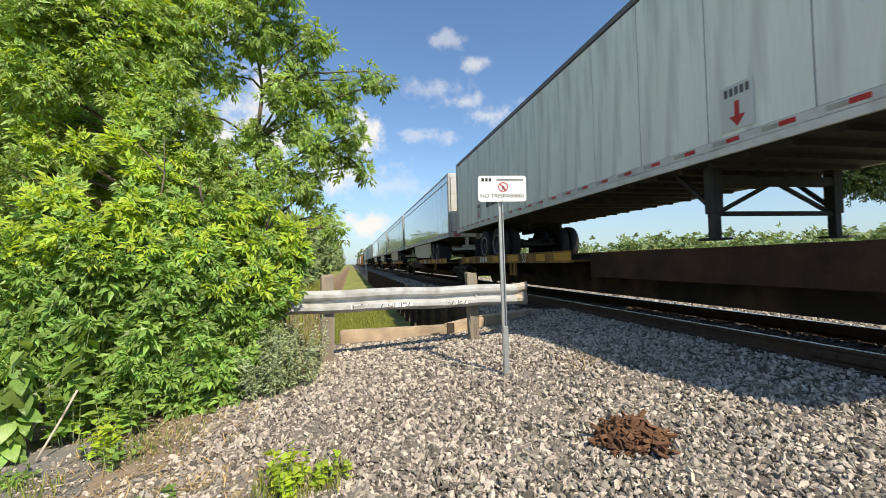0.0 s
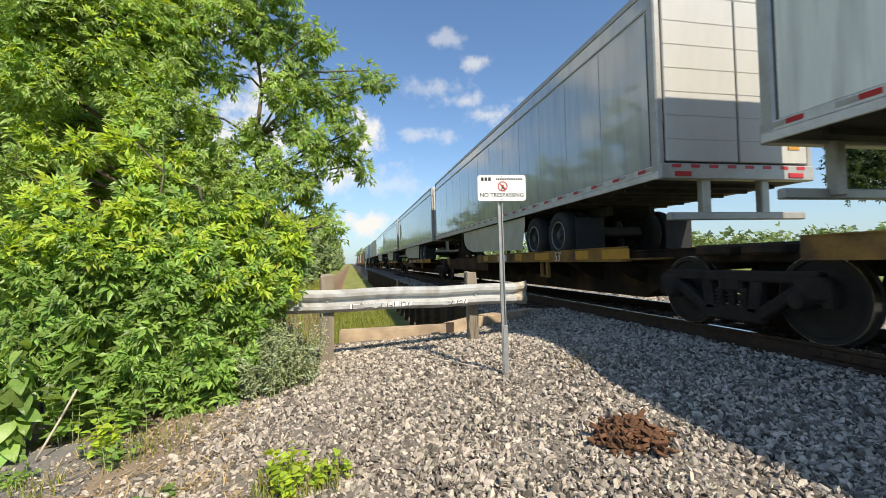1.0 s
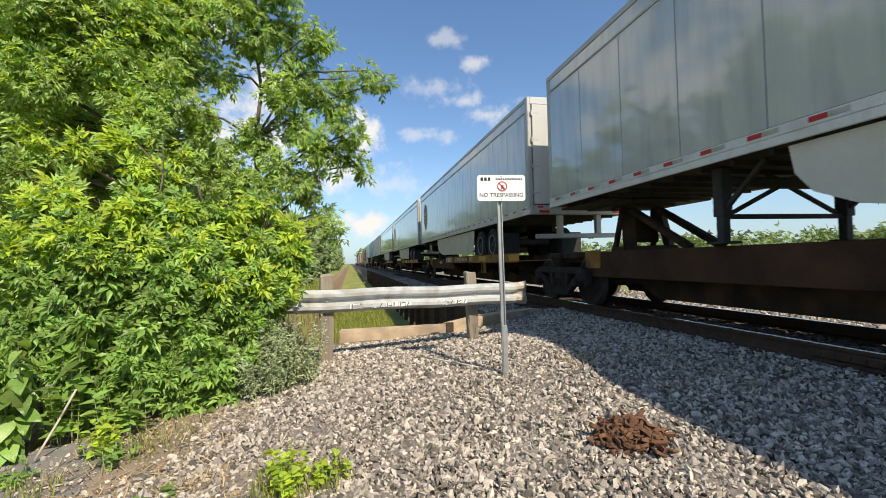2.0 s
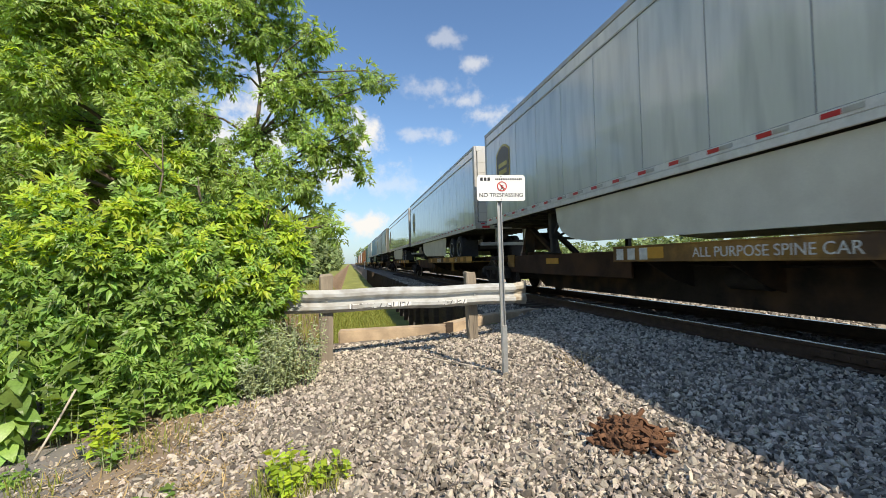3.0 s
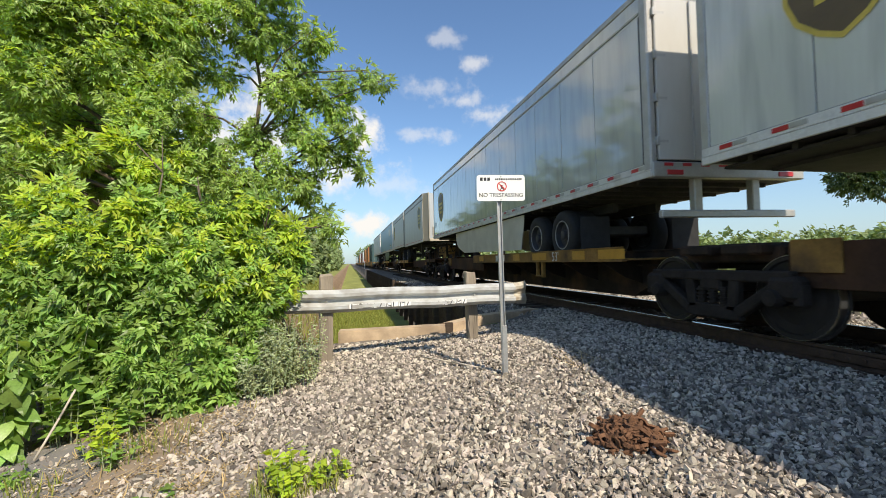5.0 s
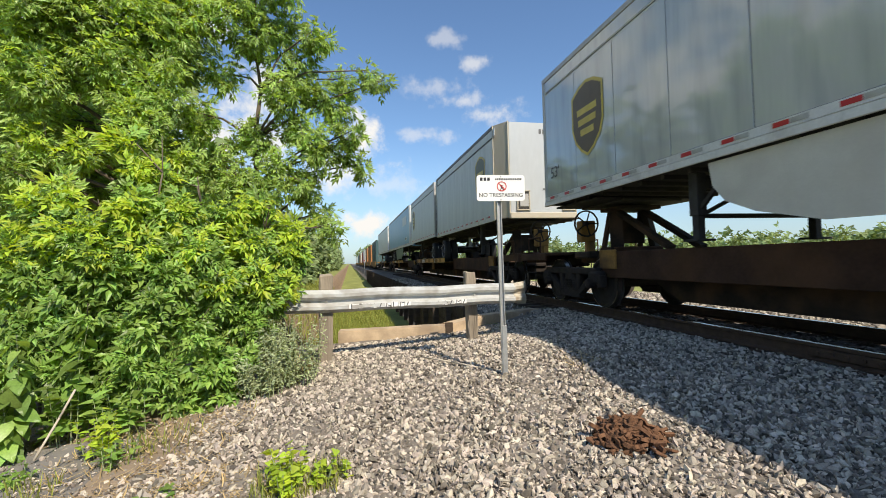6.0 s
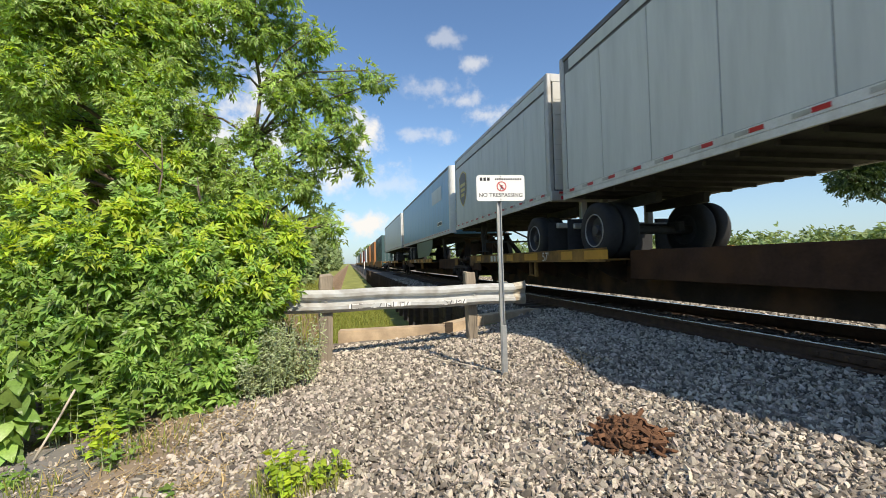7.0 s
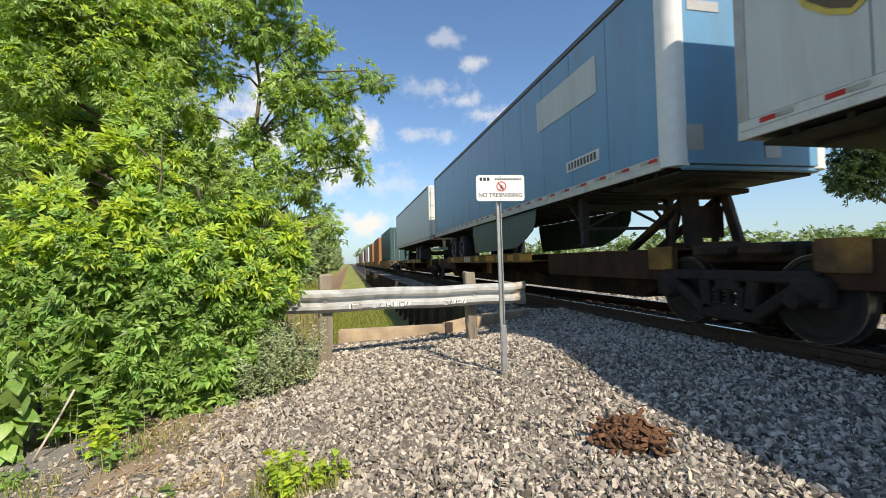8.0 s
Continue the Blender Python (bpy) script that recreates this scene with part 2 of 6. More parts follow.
M["skirt"] = material("cream side skirt", (0.60, 0.58, 0.50), 0.6, vary=0.12, scale=2, bump=0.05, stain=(0.40, 0.36, 0.30), stain_amount=0.35, stain_scale=1.5)
M["red_mark"] = material("red reflector", (0.50, 0.025, 0.03), 0.35, vary=0.1, bump=0)
M["white_mark"] = material("white reflector", (0.75, 0.75, 0.73), 0.35, vary=0.1, bump=0)
M["shield_brown"] = material("brown emblem", (0.115, 0.075, 0.035), 0.45, vary=0.2, scale=5, bump=0)
M["shield_gold"] = material("gold emblem", (0.62, 0.46, 0.08), 0.45, vary=0.2, scale=5, bump=0)
M["shield_green"] = material("dark emblem", (0.085, 0.085, 0.03), 0.45, vary=0.2, scale=5, bump=0)
M["mark_dark"] = material("faded lettering", (0.10, 0.10, 0.10), 0.6, vary=0.3, bump=0)
M["mark_white"] = material("white lettering", (0.62, 0.60, 0.55), 0.6, vary=0.3, scale=12, bump=0)
M["orange_box"] = trailer_paint("orange container paint", (0.36, 0.15, 0.05), (0.30, 0.10, 0.04), 0.5, 0.5)
M["teal_box"] = trailer_paint("dark teal container paint", (0.05, 0.10, 0.105), (0.03, 0.05, 0.05), 0.5, 0.4)
M["red_box"] = trailer_paint("maroon container paint", (0.22, 0.05, 0.04), (0.12, 0.04, 0.03), 0.5, 0.5)
M["bank"] = material("bare earth bank", (0.27, 0.19, 0.13), 0.95, vary=0.5, scale=3, fine=20, bump=1.0, spec=0.1)

# ---- mesh helpers ----


def mesh_object(name, bm, mat, smooth=False):
    me = bpy.data.meshes.new(name)
    bm.to_mesh(me)
    bm.free()
    for m in (mat if isinstance(mat, (list, tuple)) else [mat]):
        me.materials.append(m)
    if smooth:
        me.shade_smooth()
    return new(name, me)


def part(name, bm, mat, parent, label="", smooth=False):
    """One mesh part under a thing or a part."""
    ob = mesh_object(name, bm, mat, smooth)
    ob.parent = parent
    if label:
        ob["label"] = label
    return ob


def share(name, me, parent, loc=(0, 0, 0), rot=(0, 0, 0), scale=(1, 1, 1)):
    """A part on mesh data that alike parts share."""
    ob = new(name, me)
    ob.parent = parent
    ob.location, ob.rotation_euler, ob.scale = loc, rot, scale
    return ob


def thing(name, loc, label, category, group="", rz=0.0):
    e = new(name)
    e.matrix_basis = pose(*loc, 0, 0, rz)
    return tagged(e, label, category, group)


def add_box(bm, c, s, bevel=0.0, turn=None):
    """A box of size s at c; turn: a rotation matrix."""
    m = Matrix.Translation(c) @ (turn.to_4x4() if turn else Matrix.Identity(4)) @ Matrix.Diagonal((*s, 1))
    got = bmesh.ops.create_cube(bm, size=1, matrix=m)
    if bevel:
        vs = set(got["verts"])
        es = [e for e in bm.edges if e.verts[0] in vs and e.verts[1] in vs]
        bmesh.ops.bevel(bm, geom=es, offset=bevel, segments=1, affect="EDGES")
    return bm


def boxes(*rows, bevel=0.0):
    bm = bmesh.new()
    for c, s in rows:
        add_box(bm, c, s, bevel)
    return bm


def add_bar(bm, a, b, w, h=None, bevel=0.0):
    """A straight bar of section w x h from a to b."""
    a, b = Vector(a), Vector(b)
    d = b - a
    q = d.to_track_quat("Z", "X").to_matrix()
    return add_box(bm, (a + b) / 2, (w, h or w, d.length), bevel, q)


def add_tube(bm, a, b, r0, r1=None, n=8):
    a, b = Vector(a), Vector(b)
    d = b - a
    m = Matrix.Translation((a + b) / 2) @ d.to_track_quat("Z", "X").to_matrix().to_4x4()
    bmesh.ops.create_cone(bm, cap_ends=True, segments=n, radius1=r0, radius2=r0 if r1 is None else r1, depth=d.length, matrix=m)
    return bm


def add_lathe(bm, profile, n=28, axis="X", ring_only=False):
    """Turns a profile of (along, radius) round the axis."""
    rings = []
    for a, r in profile:
        ring = []
        for i in range(n):
            t = 2 * math.pi * i / n
            ring.append(bm.verts.new((a, r * math.cos(t), r * math.sin(t)) if axis == "X" else (r * math.cos(t), r * math.sin(t), a)))
        rings.append(ring)
    for p, q in zip(rings, rings[1:]):
        for i in range(n):
            bm.faces.new((p[i], p[(i + 1) % n], q[(i + 1) % n], q[i]))
    if ring_only:
        p, q = rings[-1], rings[0]
        for i in range(n):
            bm.faces.new((p[i], p[(i + 1) % n], q[(i + 1) % n], q[i]))
    else:
        bm.faces.new(rings[0][::-1])
        bm.faces.new(rings[-1])
    bmesh.ops.recalc_face_normals(bm, faces=bm.faces)
    return bm


def add_prism(bm, outline, x0, x1):
    """An outline of (y, z) drawn out along x from x0 to x1."""
    a = [bm.verts.new((x0, y, z)) for y, z in outline]
    b = [bm.verts.new((x1, y, z)) for y, z in outline]
    bm.faces.new(a), bm.faces.new(b[::-1])
    n = len(a)
    for i in range(n):
        bm.faces.new((a[i], b[i], b[(i + 1) % n], a[(i + 1) % n]))
    bmesh.ops.recalc_face_normals(bm, faces=bm.faces)
    return bm


def fast_mesh(name, verts, faces, mat, smooth=False):
    """A mesh from arrays; all faces have the same number of corners."""
    me = bpy.data.meshes.new(name)
    k = faces.shape[1]
    me.vertices.add(len(verts))
    me.vertices.foreach_set("co", np.ascontiguousarray(verts, dtype=np.float32).ravel())
    me.loops.add(faces.size)
    me.loops.foreach_set("vertex_index", np.ascontiguousarray(faces, dtype=np.int32).ravel())
    me.polygons.add(len(faces))
    me.polygons.foreach_set("loop_start", np.arange(0, faces.size, k, dtype=np.int32))
    me.update(calc_edges=True)
    me.materials.append(mat)
    if smooth:
        me.shade_smooth()
    else:
        me.shade_flat()
    return me


def scattered(template_v, template_f, mats, locs):
    """Copies of a template under many turns and places, as arrays."""
    v = np.einsum("nij,kj->nki", mats, template_v) + locs[:, None, :]
    n, k = v.shape[:2]
    f = template_f[None] + (np.arange(n) * k)[:, None, None]
    return v.reshape(-1, 3), f.reshape(-1, template_f.shape[1])


def random_turns(rng, n):
    q = rng.normal(size=(n, 4))
    q /= np.linalg.norm(q, axis=1)[:, None]
    w, x, y, z = q.T
    return np.stack([1 - 2 * (y * y + z * z), 2 * (x * y - z * w), 2 * (x * z + y * w), 2 * (x * y + z * w), 1 - 2 * (x * x + z * z),
                     2 * (y * z - x * w), 2 * (x * z - y * w), 2 * (y * z + x * w), 1 - 2 * (x * x + y * y)], 1).reshape(-1, 3, 3)


def lettering(text, size, mat, parent, loc, rot, label=""):
    cu = bpy.data.curves.new("lettering", "FONT")
    cu.body, cu.size, cu.extrude, cu.align_x = text, size, 0.001, "CENTER"
    tmp = bpy.data.objects.new("lettering", cu)
    scene.collection.objects.link(tmp)
    me = bpy.data.meshes.new_from_object(tmp.evaluated_get(bpy.context.evaluated_depsgraph_get()))
    bpy.data.objects.remove(tmp)
    me.materials.clear()
    me.materials.append(mat)
    ob = share("lettering", me, parent, loc, rot)
    if label:
        ob["label"] = label
    return ob


# ---- ground ----


def smooth_step(a, b, x):
    t = np.clip((x - a) / (b - a), 0, 1)
    return t * t * (3 - 2 * t)


def ground_z(x, y):
    """Height of the ground: gravel pad, track bed, low grass strip past the wall, fields."""
    x, y = np.asarray(x, float), np.asarray(y, float)
    pad = np.interp(x, [-30, -5, -2.5, -1, 0.5, 1.7, 2.4, 3.4, 4.2, 7.2, 9.4, 11.5, 30], [-0.9, -0.62, -0.56, -0.48, -0.42, -0.36, -0.33, -0.26, -0.2, -0.2, -0.25, -1.0, -1.3])
    pad = pad + 0.16 * np.exp(-((x - 2.5) ** 2 / 0.7 + (y - 5.4) ** 2 / 1.6)) + 0.05 * np.exp(-((x - 0.8) ** 2 / 2.0 + (y - 6.4) ** 2 / 0.6))
    low = np.interp(x, [-30, -6, -2.6, -1.7, -1.0, 1.6, 2.88, 2.98, 7.0, 9.4, 11.5, 30], [-0.9, -0.8, -0.75, -0.85, -2.0, -2.0, -2.0, -0.3, -0.2, -0.25, -1.0, -1.3])
    edge = 8.15 + 0.42 * np.clip(x - 1.8, 0, 2.2)
    k = smooth_step(0.0, 0.25, y - edge)
    z = pad * (1 - k) + low * k
    far = smooth_step(30, 200, np.abs(x))
    return z * (1 - far) - 1.3 * far


def make_ground():
    xs = np.unique(np.concatenate([np.arange(-8, 12, 0.2), np.linspace(-60, -8, 27), np.linspace(12, 60, 25), np.array([-2500, -1200, -600, -300, -150, -90, 90, 150, 300, 600, 1200, 2500])]))
    ys = np.unique(np.concatenate([np.arange(-4, 14, 0.2), np.linspace(14, 60, 47), np.linspace(-40, -4, 13), np.array([80, 110, 150, 210, 300, 450, 700, 1200, 2500, -80, -200, -600, -2000])]))
    X, Y = np.meshgrid(xs, ys)
    Z = ground_z(X, Y)
    near = (np.abs(X) < 12) & (Y > -4) & (Y < 14)
    Z = Z + np.where(near, 0.02 * np.sin(X * 5.1 + Y * 1.7) * np.sin(Y * 4.3 - X), 0)
    nx, ny = len(xs), len(ys)
    idx = np.arange(nx * ny).reshape(ny, nx)
    F = np.stack([idx[:-1, :-1], idx[:-1, 1:], idx[1:, 1:], idx[1:, :-1]], -1).reshape(-1, 4)
    me = fast_mesh("ground", np.stack([X, Y, Z], -1).reshape(-1, 3), F, M["gravel_bed"], True)
    for m in (M["grass_field"], M["soil"], M["asphalt"], M["bank"]):
        me.materials.append(m)
    cx, cy = (X[:-1, :-1] + X[1:, 1:]) / 2, (Y[:-1, :-1] + Y[1:, 1:]) / 2
    wob = 0.25 * np.sin(cx * 2.3 + 1) + 0.25 * np.sin(cy * 1.9)
    k = np.ones(cx.shape, int)
    k[(cx + wob * 0.5 > -1.3) & (cx < 10.2) & (cy < 8.3)] = 0
    k[(cx > 2.9) & (cx < 10.2)] = 0
    k[(cx + wob * 0.4 <= -1.2) & (cx > -7) & (cy < 8.2) & (cy > -30)] = 2
    k[(cx < -1.9 + wob * 0.3) & (cy < 4.35 + wob * 0.2) & (cx > -9) & (cy > -40)] = 3
    k[(cx > -2.2) & (cx < -0.9) & (cy > 8.4)] = 4
    me.polygons.foreach_set("material_index", k.ravel().astype(np.int32))
    ob = new("ground", me)
    tagged(ob, "gravel pad, dirt and grass beside a railway track", "ground", kind="structure")


make_ground()

# ---- track ----


def make_track():
    ys = (-30.0, 420.0)
    prof = [(-0.07, -0.172), (0.07, -0.172), (0.07, -0.16), (0.012, -0.14), (0.012, -0.045), (0.035, -0.035), (0.035, -0.004),
            (-0.035, -0.004), (-0.035, -0.035), (-0.012, -0.045), (-0.012, -0.14), (-0.07, -0.16)]
    for x in (TRACK_X - 0.753, TRACK_X + 0.753):
        rail = thing("rail", (x, 0, 0), "rusty steel rail with a polished running top", "rail", "rails of the track")
        bm = bmesh.new()
        a = [bm.verts.new((px, ys[0], pz)) for px, pz in prof]
        b = [bm.verts.new((px, ys[1], pz)) for px, pz in prof]
        bm.faces.new(a), bm.faces.new(b)
        for i in range(len(a)):
            bm.faces.new((a[i], a[(i + 1) % len(a)], b[(i + 1) % len(a)], b[i]))
        bmesh.ops.recalc_face_normals(bm, faces=bm.faces)
        part("rail_body", bm, M["rail_rust"], rail)
        part("running_surface", boxes(((0, 195, -0.002), (0.062, 450, 0.004)), bevel=0.0015), M["rail_head"], rail, "polished steel running top")
        # joint bar with bolts
        bm = boxes(((-0.03, 3.3, -0.09), (0.03, 0.9, 0.085)), bevel=0.006)
        for i in range(6):
            add_box(bm, (-0.05, 2.95 + 0.14 * i, -0.09), (0.03, 0.035, 0.035), 0.005)
        part("joint_bar", bm, M["rail_rust"], rail, "bolted rusty joint bar")
    rng = random.Random(3)
    tie = boxes(((0, 0, -0.27), (2.6, 0.23, 0.18)), bevel=0.012)
    first = mesh_object("railway_tie", tie, M["tie"])
    tagged(first, "dark creosoted wooden railway tie half buried in ballast", "railway tie", "ties under the track")
    plate = boxes(((0, 0, -0.176), (0.36, 0.19, 0.012)), bevel=0.003)
    spike = boxes(((0, 0, -0.165), (0.03, 0.03, 0.03)), bevel=0.005)
    pm = bpy.data.meshes.new("tie_plate")
    plate.to_mesh(pm), plate.free(), pm.materials.append(M["rail_rust"])
    sm = bpy.data.meshes.new("spike")
    spike.to_mesh(sm), spike.free(), sm.materials.append(M["rail_rust"])
    for x in (-0.753, 0.753):
        share("tie_plate", pm, first, (x, 0, 0))
        share("spike", sm, first, (x - 0.09, 0.05, 0))
        share("spike", sm, first, (x + 0.09, -0.05, 0))
    first.matrix_basis = pose(TRACK_X, 0, 0)
    for i in range(1, 90):
        copy_thing(first, pose(TRACK_X + rng.uniform(-0.04, 0.04), -3 + 0.52 * i if i > 6 else -3 + 0.52 * i + 0.001, rng.uniform(-0.012, 0), 0, 0, rng.uniform(-1, 1)))


make_track()

# ---- train ----
TRAIN = []  # (thing, place along the train, turn)
WHEELS = []  # (wheelset, place in its truck)


def on_train(ob, s, rz=0.0):
    TRAIN.append((ob, s, rz))
    ob.matrix_basis = pose(TRACK_X, s, 0, 0, 0, rz)
    return ob


def mesh_of(name, bm, mat, smooth=False):
    me = bpy.data.meshes.new(name)
    bm.to_mesh(me)
    bm.free()
    me.materials.append(mat)
    if smooth:
        me.shade_smooth()
    return me


def wheel_bm(side):
    """A railway wheel: rim, plate, hub and flange."""
    s = side
    return add_lathe(bmesh.new(), [(s * 0.815, 0.14), (s * 0.80, 0.17), (s * 0.775, 0.30), (s * 0.79, 0.39), (s * 0.815, 0.405), (s * 0.815, 0.452),
                                   (s * 0.72, 0.457), (s * 0.705, 0.483), (s * 0.685, 0.48), (s * 0.685, 0.40), (s * 0.715, 0.38), (s * 0.73, 0.2), (s * 0.66, 0.15)], 36)


WM = {"l": mesh_of("wheel", wheel_bm(-1), M["wheel_steel"]), "r": mesh_of("wheel", wheel_bm(1), M["wheel_steel"])}
AXLE = mesh_of("axle", add_lathe(bmesh.new(), [(-1.02, 0.07), (-0.9, 0.085), (-0.6, 0.09), (0, 0.08), (0.6, 0.09), (0.9, 0.085), (1.02, 0.07)], 14), M["wheel_steel"])
TREAD = {k: mesh_of("tread", add_lathe(bmesh.new(), [(q * 0.812, 0.4535), (q * 0.812, 0.459), (q * 0.724, 0.4625), (q * 0.724, 0.457)], 36, ring_only=True), M["tread"]) for k, q in (("l", -1), ("r", 1))}


def side_frame_bm():
    """Cast side frame with its spring opening and two triangular windows."""
    bm = bmesh.new()
    w = 0.13
    add_bar(bm, (0, -1.05, 0.68), (0, 1.05, 0.68), w, 0.13, 0.02)
    for s in (-1, 1):
        add_bar(bm, (0, s * 1.0, 0.66), (0, s * 0.36, 0.24), w, 0.13, 0.02)
        add_bar(bm, (0, s * 0.36, 0.68), (0, s * 0.30, 0.26), w + 0.02, 0.11, 0.015)
        add_box(bm, (0, s * 0.98, 0.56), (w + 0.08, 0.36, 0.26), 0.05)
        add_box(bm, (0, s * 1.12, 0.50), (w + 0.02, 0.10, 0.24), 0.02)
    add_bar(bm, (0, -0.42, 0.24), (0, 0.42, 0.24), w + 0.05, 0.11, 0.02)
    return bm


SIDE = mesh_of("side_frame", side_frame_bm(), M["truck_iron"])
_b = bmesh.new()
add_tube(_b, (0, 0, 0.29), (0, 0, 0.54), 0.05, n=10)
for _k in range(5):
    add_tube(_b, (0, 0, 0.30 + 0.046 * _k), (0, 0, 0.324 + 0.046 * _k), 0.07, n=10)
SPRING = mesh_of("spring", _b, M["truck_iron"])
CAP = mesh_of("bearing_cap", add_lathe(bmesh.new(), [(-1.16, 0.05), (-1.15, 0.085), (-1.06, 0.10), (-0.98, 0.10)], 14), M["truck_iron"])


def rail_truck(s, label="grimy cast-iron four-wheel freight car truck"):
    t = thing("rail_truck", (TRACK_X, s, 0), label, "rail truck", "trucks of the train")
    for sx in (-1, 1):
        share("side_frame", SIDE, t, (sx * 0.99, 0, 0))
        for y in (-0.17, 0, 0.17):
            share("spring", SPRING, t, (sx * 0.99, y, 0))
    part("bolster", boxes(((0, 0, 0.60), (2.1, 0.34, 0.22)), ((0, 0, 0.76), (0.7, 0.5, 0.12)), bevel=0.03), M["truck_iron"], t)
    bm = bmesh.new()
    for sy in (-1, 1):
        add_bar(bm, (-0.8, sy * 0.38, 0.36), (0.8, sy * 0.38, 0.36), 0.07, 0.09)
    part("brake_beam", bm, M["truck_iron"], t)
    for sy in (-1, 1):
        ws = share("wheelset", AXLE, t, (0, sy * 0.89, 0.459))
        for k in ("l", "r"):
            share("wheel", WM[k], ws)
            share("tread", TREAD[k], ws)["label"] = "bright worn wheel tread"
        WHEELS.append((ws, sy * 0.89))
        for rz in (0, math.pi):
            share("bearing_cap", CAP, t, (0, sy * 0.89, 0.459), (0, 0, rz))
    return on_train(t, s)


def text_bars(name, parent, x, y0, y1, z, h, n, mat, side, label=""):
    """Unreadable writing as plain bars on a side plane."""
    bm = bmesh.new()
    step = (y1 - y0) / n
    for i in range(n):
        add_box(bm, (x + side * 0.004, y0 + step * (i + 0.5), z), (0.004, abs(step) * 0.62, h))
    return tagged(part(name, bm, mat, parent, label), kind="stuff")


def spine_unit(s0, s1, deck0, deck1, hitch, mark, end=""):
    """One platform of a spine car between the truck places s0 and s1. hitch: place of the stanchion, with the way that its strut leans."""
    c = thing("spine_car", (TRACK_X, s0, 0), "rust-stained yellow spine car platform with grimy underframe", "rail car", "spine cars of the train")
    L = s1 - s0
    d0, d1 = deck0 - s0, deck1 - s0
    a, b = 0.5, L - 0.5
    bm = bmesh.new()
    add_prism(bm, [(a, 0.74), (a, 1.02), (b, 1.02), (b, 0.74), (b - 0.9, 0.70), (b - 1.9, 0.22), (a + 1.9, 0.22), (a + 0.9, 0.70)], -0.42, 0.42)
    add_box(bm, (0, L / 2, 1.03), (0.9, L - 1.2, 0.03), 0.005)
    part("center_sill", bm, M["car_dark"], c, "deep grimy brown center sill")
    # ends over the trucks
    for y, w in ((0.35, 0.75), (L - 0.35, 0.75)):
        part("end_casting", boxes(((0, y, 0.93), (1.5, w, 0.2)), ((-0.7, y, 0.99), (0.5, 0.55, 0.14)), ((0.7, y, 0.99), (0.5, 0.55, 0.14)), bevel=0.03), M["car_dark"], c)
    # wheel platforms
    part("deck_plate", boxes(((0, (d0 + d1) / 2, 0.895), (2.48, d1 - d0, 0.03)), bevel=0.005), M["car_rust"], c, "worn steel deck plate")
    for sx in (-1, 1):
        part("side_beam", boxes(((sx * 1.262, (d0 + d1) / 2, 0.975), (0.03, d1 - d0, 0.23)), bevel=0.004), M["car_rust"], c, "rust-stained yellow side beam")
        part("lower_flange", boxes(((sx * 1.235, (d0 + d1) / 2, 0.87), (0.09, d1 - d0, 0.02)), bevel=0.004), M["car_rust"], c)
        part("upper_flange", boxes(((sx * 1.262, (d0 + d1) / 2, 1.09), (0.05, d1 - d0, 0.02)), bevel=0.004), M["car_rust"], c)
        n = 6
        for i in range(n):
            y = d0 + (d1 - d0) * (i + 0.5) / n
            bm = bmesh.new()
            out = [(sx * 1.22, 0.86), (sx * 0.36, 0.86), (sx * 0.36, 0.44), (sx * 0.75, 0.58)]
            va = [bm.verts.new((x, y - 0.015, z)) for x, z in out]
            vb = [bm.verts.new((x, y + 0.015, z)) for x, z in out]
            bm.faces.new(va), bm.faces.new(vb[::-1])
            for k in range(4):
                bm.faces.new((va[k], vb[k], vb[(k + 1) % 4], va[(k + 1) % 4]))
            bmesh.ops.recalc_face_normals(bm, faces=bm.faces)
            part("gusset", bm, M["car_dark"], c)
        part("step_post", boxes(((sx * 1.2, d0 + (d1 - d0) * 0.36, 0.70), (0.07, 0.10, 0.36)), ((sx * 1.2, d0 + (d1 - d0) * 0.36 + 0.3, 0.70), (0.07, 0.06, 0.34)), ((sx * 1.2, d0 + (d1 - d0) * 0.36 + 0.15, 0.55), (0.12, 0.34, 0.025)), bevel=0.008), M["car_rust"], c)
    plates = [d0 + 0.30, d0 + 1.35, d0 + 3.1, d0 + 4.5, d1 - 0.95]
    for i, y in enumerate(plates):
        part("reflector_plate", boxes(((-1.279, y, 0.985), (0.006, 0.75 if i % 2 == 0 and i < 4 else 0.45, 0.16)), bevel=0.001), M["yellow"], c, "yellow reflective plate")
    if mark == "all":
        lettering("ALL PURPOSE SPINE CAR", 0.17, M["mark_white"], c, (-1.281, d0 + 5.96, 0.915), (math.pi / 2, 0, -math.pi / 2))
    elif mark:
        lettering(mark, 0.27, M["mark_white"], c, (-1.281, d0 + 2.3, 0.885), (math.pi / 2, 0, -math.pi / 2))
    shift = 1.2 if mark == "all" else 0.0
    text_bars("owner_mark", c, -1.279, d0 + 5.3 + shift * 2, d0 + 6.15 + shift * 2, 0.975, 0.17, 3, M["mark_white"], -1, "worn white owner mark")
